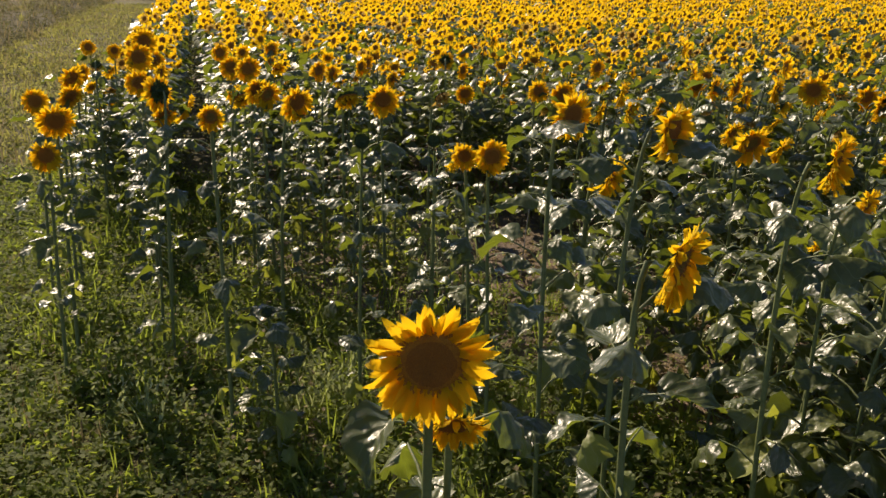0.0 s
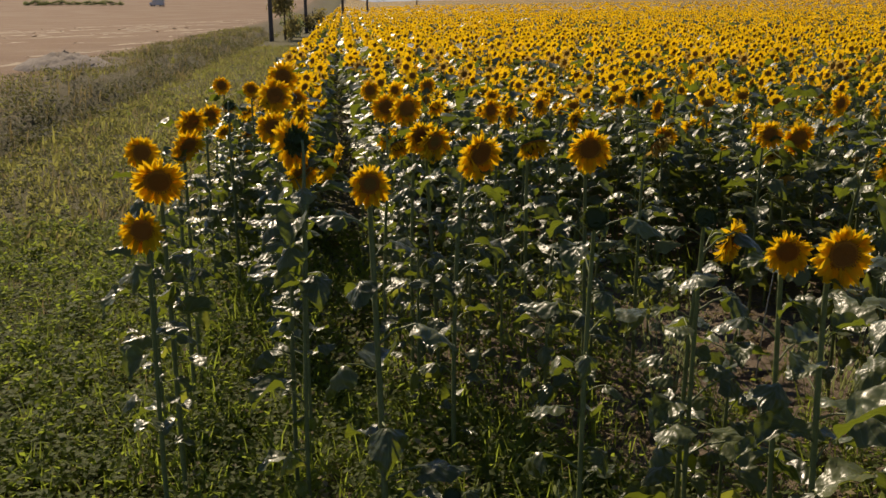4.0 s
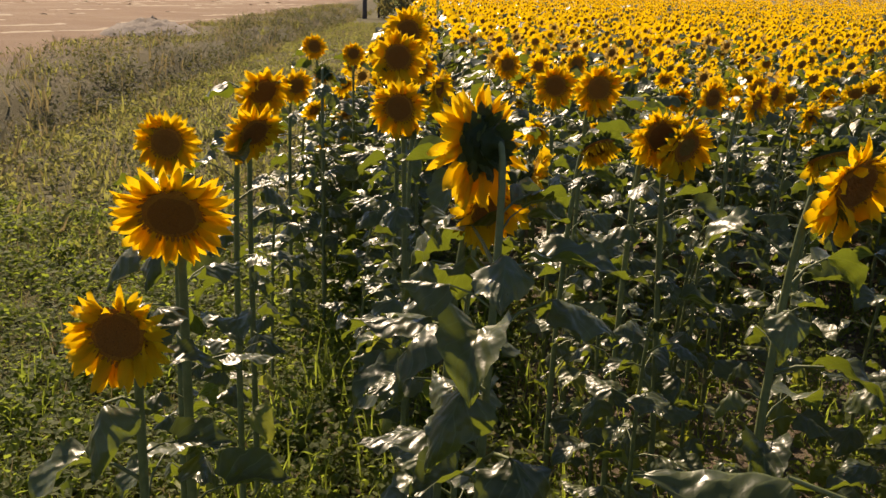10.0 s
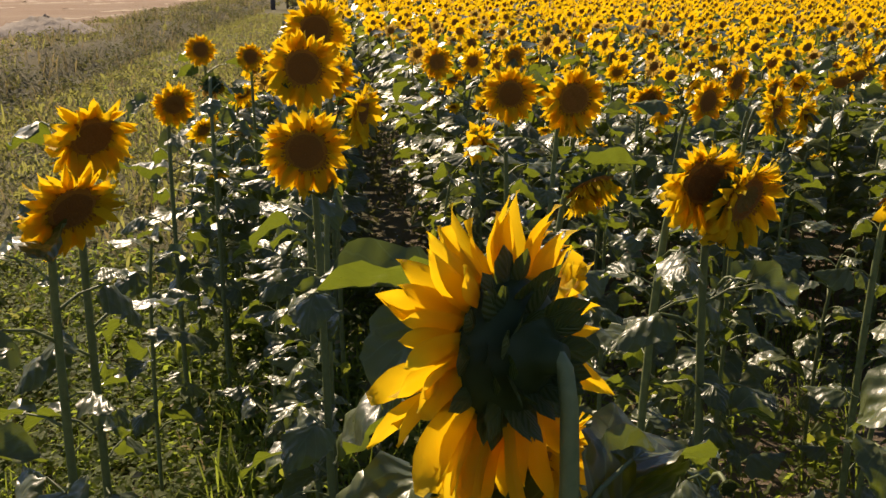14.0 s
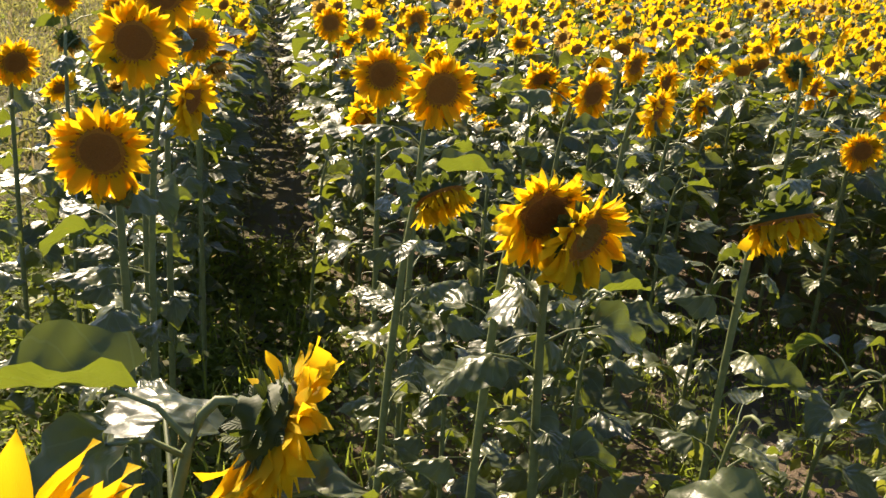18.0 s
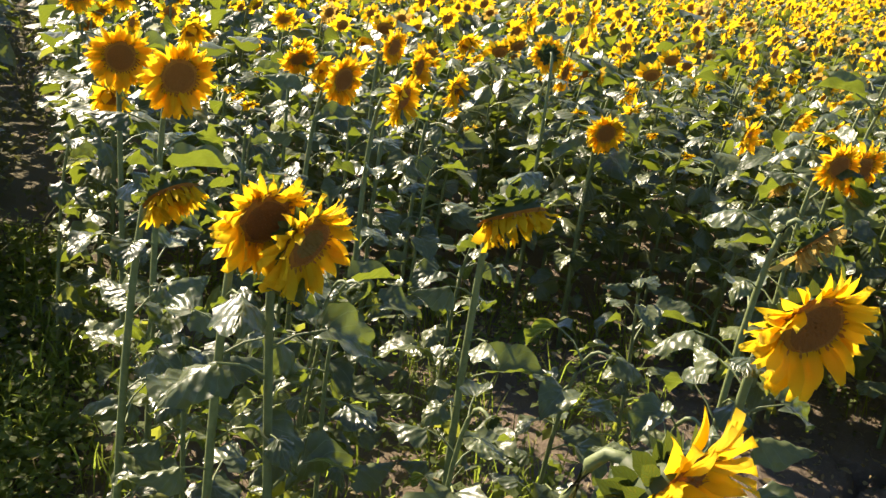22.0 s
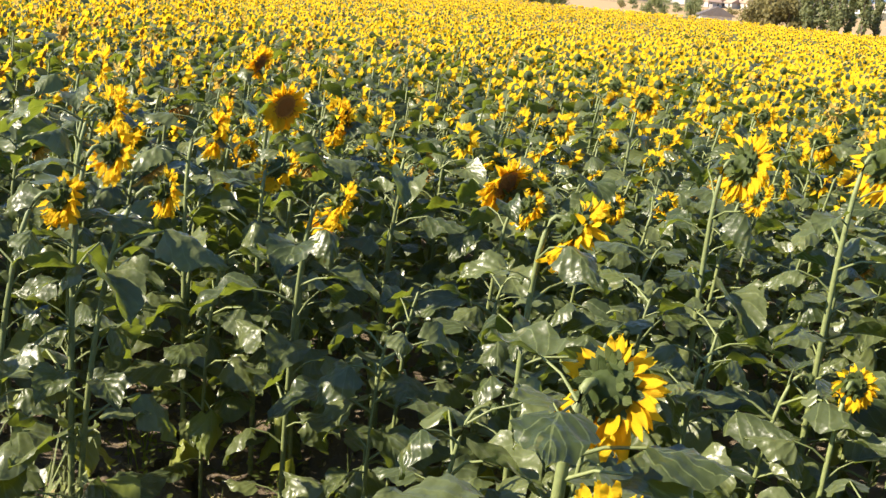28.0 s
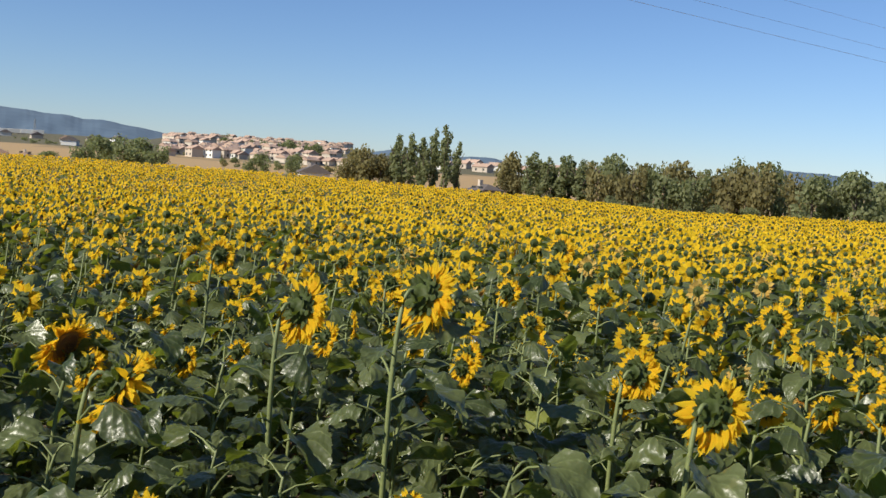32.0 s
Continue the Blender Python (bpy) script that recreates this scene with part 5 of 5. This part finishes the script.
for n, (yaw, up) in enumerate(((-87.45, 1.88), (-87.9, 1.5), (-88.35, 1.6), (-88.8, 1.3), (-89.3, 1.77), (-89.7, 1.8), (-90.3, 1.65), (-90.8, 1.6))):
    tree_up("poplar", yaw, 174 + 4 * (n % 2), up, 1.25, n)
for n, (yaw, up) in enumerate(((-91.3, 1.8), (-92.0, 2.2), (-92.6, 2.05), (-93.27, 1.97), (-93.9, 1.75), (-94.38, 1.78), (-95.0, 1.95), (-95.6, 2.08), (-96.2, 1.6), (-96.7, 1.84), (-97.3, 1.5), (-97.8, 1.78),
                               (-98.5, 1.9), (-99.0, 2.07), (-99.5, 2.3), (-100.0, 2.44), (-100.7, 2.33), (-101.2, 1.6), (-102.2, 1.87))):
    tree_up(("olive", "round", "olive", "olive", "round")[n % 5], yaw, 160 + 6 * (n % 3), up, 0.66, n)
for n in range(9):
    tree("round", -102.9 - 0.72 * n, 150 + 6 * (n % 3), g.uniform(7.0, 9.0), 0.85, n + 1)
for n in range(5):
    tree("round", -92.2 - 1.9 * n, 150, g.uniform(2.2, 3.2), 1.3, n)
# the trees at the northern end
for n, (yaw, up) in enumerate(((-36.2, 0.7), (-37.4, 0.9), (-38.5, 0.8), (-39.6, 1.1), (-40.7, 0.9), (-41.8, 1.0), (-43.0, 0.8), (-44.0, 0.9), (-44.8, 0.96), (-45.4, 1.41), (-46.0, 1.2), (-46.6, 0.71), (-47.3, 0.71),
                               (-48.0, 0.95), (-48.7, 1.0), (-49.3, 0.9), (-49.9, 0.5), (-50.5, 0.79), (-51.1, 0.6), (-51.7, 0.6), (-53.0, 0.35), (-53.7, 0.3))):
    tree_up(("round", "round", "olive")[n % 3], yaw, 290 + 12 * (n % 3), up, 1.05, n)
tree_up("spruce", -52.4, 285, 1.22, 1.0, 1)
tree_up("spruce", -55.44, 300, 0.58, 0.35, 2)
tree_up("spruce", -55.7, 300, 0.47, 0.35, 0)
tree_up("round", -56.9, 300, 0.12, 1.2, 0)
tree_up("round", -60.8, 300, 0.08, 2.6, 1)
for n in range(34):
    tree_up("olive" if n % 4 == 1 else "round", -46.3 - 0.24 * n + g.uniform(-0.1, 0.1), g.choice((400, 470, 560, 660)), g.uniform(0.5, 0.95) - (0.35 if n > 26 else 0), 1.1, n)
for n in range(12):
    tree_up("round", -53.4 - 0.28 * n, 835, g.uniform(0.92, 1.08), 1.3, n)
for n in range(22):
    tree_up("round", -56.8 - 0.46 * n + g.uniform(-0.15, 0.15), g.choice((700, 740)), g.uniform(0.72, 0.86), 1.6, n)
for n in range(30):
    tree_up("round", -53.2 - 0.44 * n + g.uniform(-0.15, 0.15), g.choice((600, 640, 680)), g.uniform(0.55, 0.8) + (0.15 if n < 7 else 0), 1.7, n)
# dark trees among and above the houses
for n, (yaw, far, up) in enumerate(((-67.4, 840, 1.47), (-68.3, 860, 1.5), (-69.9, 860, 1.79), (-70.4, 860, 1.5), (-71.4, 850, 1.55), (-72.1, 840, 1.67), (-73.3, 760, 1.78), (-73.6, 740, 1.7), (-73.9, 760, 1.62),
                                    (-74.7, 640, 1.67), (-75.0, 640, 1.6), (-75.3, 650, 1.64), (-71.4, 300, 0.55), (-71.8, 300, 0.69), (-72.2, 305, 0.6), (-73.7, 300, 0.9), (-74.0, 305, 1.0))):
    tree_up("round", yaw, far, up, 0.9 if far > 400 else 0.75, n)
for n in range(30):
    tree("round" if n % 3 else "olive", -66.8 - 0.37 * n + g.uniform(-0.2, 0.2), g.choice((410, 480, 560, 640, 720)), g.uniform(3, 6), 1.1, n)
tree("olive", 22.3, 73, 4.6, 0.55, 1)
tree("round", 21.8, 80, 2.4, 0.9, 2)
tree("olive", 20.6, 92, 2.6, 1.2, 0)
tree("round", 31.6, 640, 2.5, 1.5, 1)
for n in range(12):
    tree("round", 35.5 - 0.42 * n, 330, g.uniform(1.3, 1.9), 2.2, n)


def box_mesh(name, sx, sy, sz, soft=0.03):
    bm = bmesh.new()
    bmesh.ops.create_cube(bm, size=1, matrix=Matrix.Translation((0, 0, sz / 2)) @ Matrix.Diagonal((sx, sy, sz, 1)))
    bmesh.ops.bevel(bm, geom=bm.edges[:], offset=soft, segments=1, affect="EDGES")
    return finish(bm, name, False)


def roof_mesh(sx, sy, rise, eave=0.5, hip=0.0):
    x, y = sx / 2 + eave, sy / 2 + eave
    bm = bmesh.new()
    low = [bm.verts.new(p) for p in ((-x, -y, 0), (x, -y, 0), (x, y, 0), (-x, y, 0))]
    under = [bm.verts.new((v.co.x, v.co.y, -0.2)) for v in low]
    top = [bm.verts.new((-x + hip, 0, rise)), bm.verts.new((x - hip, 0, rise))]
    for f in ((low[0], low[1], top[1], top[0]), (low[2], low[3], top[0], top[1]), (low[1], low[2], top[1]), (low[3], low[0], top[0]), under[::-1]):
        bm.faces.new(f)
    for k in range(4):
        bm.faces.new((low[k], under[k], under[(k + 1) % 4], low[(k + 1) % 4]))
    bmesh.ops.recalc_face_normals(bm, faces=bm.faces[:])
    return finish(bm, "roof", False)


WINDOW, CHIMNEY = box_mesh("window", 1.1, 0.12, 1.3, 0.01), box_mesh("chimney", 0.7, 0.7, 1.3)
HOUSES = {}


def house(yaw, far, sx, sy, sz, turn, wall, tiles, label, hip=0.0, peak=None):
    key = (sx, sy, sz, hip)
    if key not in HOUSES:
        HOUSES[key] = box_mesh("wall", sx, sy, sz), roof_mesh(sx, sy, 0.28 * sy, 0.5, hip)
    body, cover = HOUSES[key]
    x, y = bearing(yaw, far)
    low = float(height(x, y)) - 0.15
    if peak is not None:        # degrees of the ridge above the eye
        low = EYE_Z + far * math.tan(radians(peak)) - sz - 0.28 * sy
    top = root("house", (x, y, low), label, "house", "houses beyond the field")
    top.rotation_euler = (0, 0, radians(turn))
    w = part("wall", body.copy(), None, top)
    w.data.materials.append(wall)
    r = part("roof", cover.copy(), None, top, m=Matrix.Translation((0, 0, sz)))
    r.data.materials.append(tiles)
    part("chimney", CHIMNEY, WALL, r, m=Matrix.Translation((sx * 0.2, sy * 0.15, 0.12 * sy)))
    for n in (-1, 1):
        for level in range(1 if sz < 4 else 2):
            for side in (-1, 1):
                out = Vector((math.sin(radians(turn)) * -side, math.cos(radians(turn)) * side))
                if far > 500 and out.dot(Vector((EYE_X - x, EYE_Y - y))) < 0:        # the far side is never seen
                    continue
                part("window", WINDOW, GLASS, top, m=Matrix.Translation((sx * n * 0.25, side * (sy / 2 + 0.01), 0.9 + 2.7 * level)))


g = random.Random(4)
for n in range(145):
    far = (560, 640, 720, 800, 880, 970, 1060, 1150)[n % 8] + g.uniform(-30, 30)
    yaw = -66.6 - (n * 10.2 / 145) + g.uniform(-0.3, 0.3)
    white = g.random() < 0.3
    house(yaw, far, g.choice((6, 7, 8, 10)), 6.5, g.choice((2.8, 3.2, 4.6)), 60 + g.choice((0, 90)) + g.uniform(-12, 12), WALL_WHITE if white else WALL, ROOF,
          "white house with a pale terracotta roof in the town" if white else "cream terraced house with a pale terracotta roof in the town")
for n in range(12):
    house(-82.5 - 0.75 * n + g.uniform(-0.2, 0.2), 560 + 40 * (n % 3), 10, 7, 3.2, 70 + g.uniform(-15, 15), WALL if n % 2 else WALL_WHITE, ROOF, "low cream house with a pale terracotta roof beyond the trees")
house(-84.9, 176, 4.4, 3.6, 1.6, 40, WALL, ROOF_DARK, "small hut with a dark hipped roof at the field's edge", 1.8)
house(-75.0, 215, 9, 6, 2.2, 20, WALL_WHITE, ROOF_DARK, "low farm building with a dark roof at the field's edge")
house(-61.8, 590, 13, 8, 3.0, 20, WALL_WHITE, ROOF_DARK, "pale flat industrial hall beyond the field")
house(-58.4, 330, 4.4, 4, 1.5, 30, WALL_WHITE, ROOF, "small white farmhouse in the mown field")
house(-59.6, 335, 2.6, 2.6, 1.2, 10, WALL_WHITE, ROOF, "small white outbuilding in the mown field")
for yaw, sx, sy, turn, peak in ((11.1, 7, 6, 20, 0.40), (10.1, 6, 6, 100, 0.34), (9.6, 6, 6, 10, 0.36), (8.9, 7, 7, 95, 0.46), (7.65, 12, 7, 8, 0.56), (5.0, 7, 6, 20, 0.3), (4.0, 7, 6, 5, 0.29), (2.2, 7, 6, 10, 0.29),
                                (0.7, 8, 6, 5, 0.28), (-1.3, 20, 8, 4, 0.36), (-4.4, 16, 7, 4, 0.24), (-6.0, 12, 6, 4, 0.25), (-7.5, 9, 11, 84, 0.44), (-9.05, 9, 11, 86, 0.42), (-10.5, 9, 11, 82, 0.31),
                                (-11.8, 9, 11, 84, 0.24), (-13.6, 14, 7, 5, 0.2), (-16.0, 9, 11, 84, 0.2)):
    house(yaw, 470, sx, sy, 3.4, turn, WALL_WHITE if sy > 9 else WALL, ROOF_DARK, "dark-roofed house on the skyline behind the crop", peak=peak - 0.09)
for n, (yaw, far, wide) in enumerate(((-57.3, 720, 16), (-58.6, 730, 22), (-60.1, 700, 18), (-61.6, 640, 14), (-62.9, 690, 20), (-64.2, 720, 24), (-65.4, 650, 16))):
    house(yaw, far, wide * 0.62, 7, 2.4, 25 + 6 * (n % 3), WALL_WHITE if n % 2 else WALL, ROOF_DARK if n % 3 else ROOF, "long low pale workshop below the mountain")

# white trailers parked in a row on the slope
TRAILER, TYRE = box_mesh("body", 8, 2.6, 2.9, 0.1), as_mesh("wheel", dome([(0.01, 0.15), (0.3, 0.15), (0.5, 0.1), (0.5, -0.1), (0.3, -0.15), (0.01, -0.15)], 12, [STALK] * 5))
TYRE.materials[0] = ROOF_DARK
for n in range(7):
    x, y = bearing(-56.7 - 0.58 * n, 790)
    van = root("trailer", (x, y, float(height(x, y))), "long white trailer parked on the slope", "trailer", "trailers in a row")
    van.rotation_euler = (0, 0, radians(122))
    part("body", TRAILER, WALL_WHITE, van, m=Matrix.Translation((0, 0, 0.9)))
    for dx in (-2.8, 1.8, 3.0):
        for dy in (-1.15, 1.15):
            part("wheel", TYRE, None, van, m=Matrix.Translation((dx, dy, 0.45)) @ Matrix.Rotation(radians(90), 4, "X"))


def van_white(yaw, far):
    x, y = bearing(yaw, far)
    van = root("van", (x, y, float(height(x, y))), "white van parked on the mown field", "van")
    part("body", box_mesh("body", 3.2, 1.9, 1.7, 0.15), WALL_WHITE, van, m=Matrix.Translation((0.4, 0, 0.35)))
    part("bonnet", box_mesh("bonnet", 1.4, 1.85, 0.9, 0.15), WALL_WHITE, van, m=Matrix.Translation((-1.6, 0, 0.35)))
    part("windscreen", box_mesh("windscreen", 0.1, 1.6, 0.6, 0.02), GLASS, van, m=Matrix.Translation((-1.25, 0, 1.25)) @ Matrix.Rotation(radians(20), 4, "Y"))
    for dx in (-1.5, 1.4):
        for dy in (-0.85, 0.85):
            part("wheel", TYRE, None, van, m=Matrix.Translation((dx, dy, 0.33)) @ Matrix.Rotation(radians(90), 4, "X") @ Matrix.Scale(0.66, 4))


van_white(28.9, 320)


def heap():
    g = np.random.default_rng(3)
    r, a = np.meshgrid(np.linspace(0, 1, 14), np.linspace(0, 2 * np.pi, 33)[:-1], indexing="ij")
    z = 0.6 * (1 - r ** 1.5) + g.normal(0, 0.05, r.shape) * (r < 0.98) - 0.1 * (r > 0.95)
    v = np.stack([r * np.cos(a) * 1.6, r * np.sin(a) * 3.6, z], -1).reshape(-1, 3)
    f = grid_faces(14, 32)
    me = sheet_mesh("mound", v, f, materials=[HEAP], uvs=np.zeros((len(v), 2)), smooth=False)
    ob = tagged(new("mound", me), "low grey heap of old straw at the edge of the stubble", "heap")
    ob.location, ob.rotation_euler = (-25.5, 41.0, float(height(-25.5, 41.0))), (0, 0, radians(62))


heap()


# ---- high-voltage line ----
def pylon(x, y, tall):
    top = root("pylon", (x, y, float(height(x, y)) - 0.2), "grey steel lattice pylon", "pylon", "pylons of the high-voltage line")
    for sx in (-1, 1):
        for sy in (-1, 1):
            leg = part("leg", as_mesh("leg", tube([(sx * tall * 0.09, sy * tall * 0.09, 0), (sx * tall * 0.03, sy * tall * 0.03, tall * 0.6), (sx * 0.2, sy * 0.2, tall)], (0.14, 0.12, 0.08), 4, STALK)), None, top)
            leg.data.materials[0] = STEEL
    for k in range(7):
        z0, z1 = tall * k / 8, tall * (k + 1) / 8
        w0, w1 = tall * (0.09 - 0.085 * k / 8), tall * (0.09 - 0.085 * (k + 1) / 8)
        for sx in (-1, 1):
            b = part("brace", as_mesh("brace", tube([(-w0, sx * w0, z0), (w1, sx * w1, z1)], (0.06, 0.06), 4, STALK)), None, top)
            b.data.materials[0] = STEEL
    for z in (0.72, 0.84, 0.96):
        arm = part("arm", as_mesh("arm", tube([(-tall * 0.14, 0, tall * z), (0, 0, tall * z + 0.5), (tall * 0.14, 0, tall * z)], (0.06, 0.16, 0.06), 4, STALK)), None, top)
        arm.data.materials[0] = STEEL


for yaw, far, tall in ((-49.5, 700, 17), (-48.0, 760, 15), (-53.6, 640, 10), (-60.0, 820, 12), (16.6, 620, 24), (27.0, 600, 18)):
    pylon(*bearing(yaw, far), tall)
pylon(240, -152, 27)
pylon(-300, 421, 24)
for dx, dz in ((0, 20.9), (7, 25.4), (13, 31.0)):
    wire([(-300 + dx, 421 + dx, dz + 8), (240 + dx, -152 + dx, dz - 1.5)], 2.0, 0.017, "thin high-voltage cable across the sky", 40)
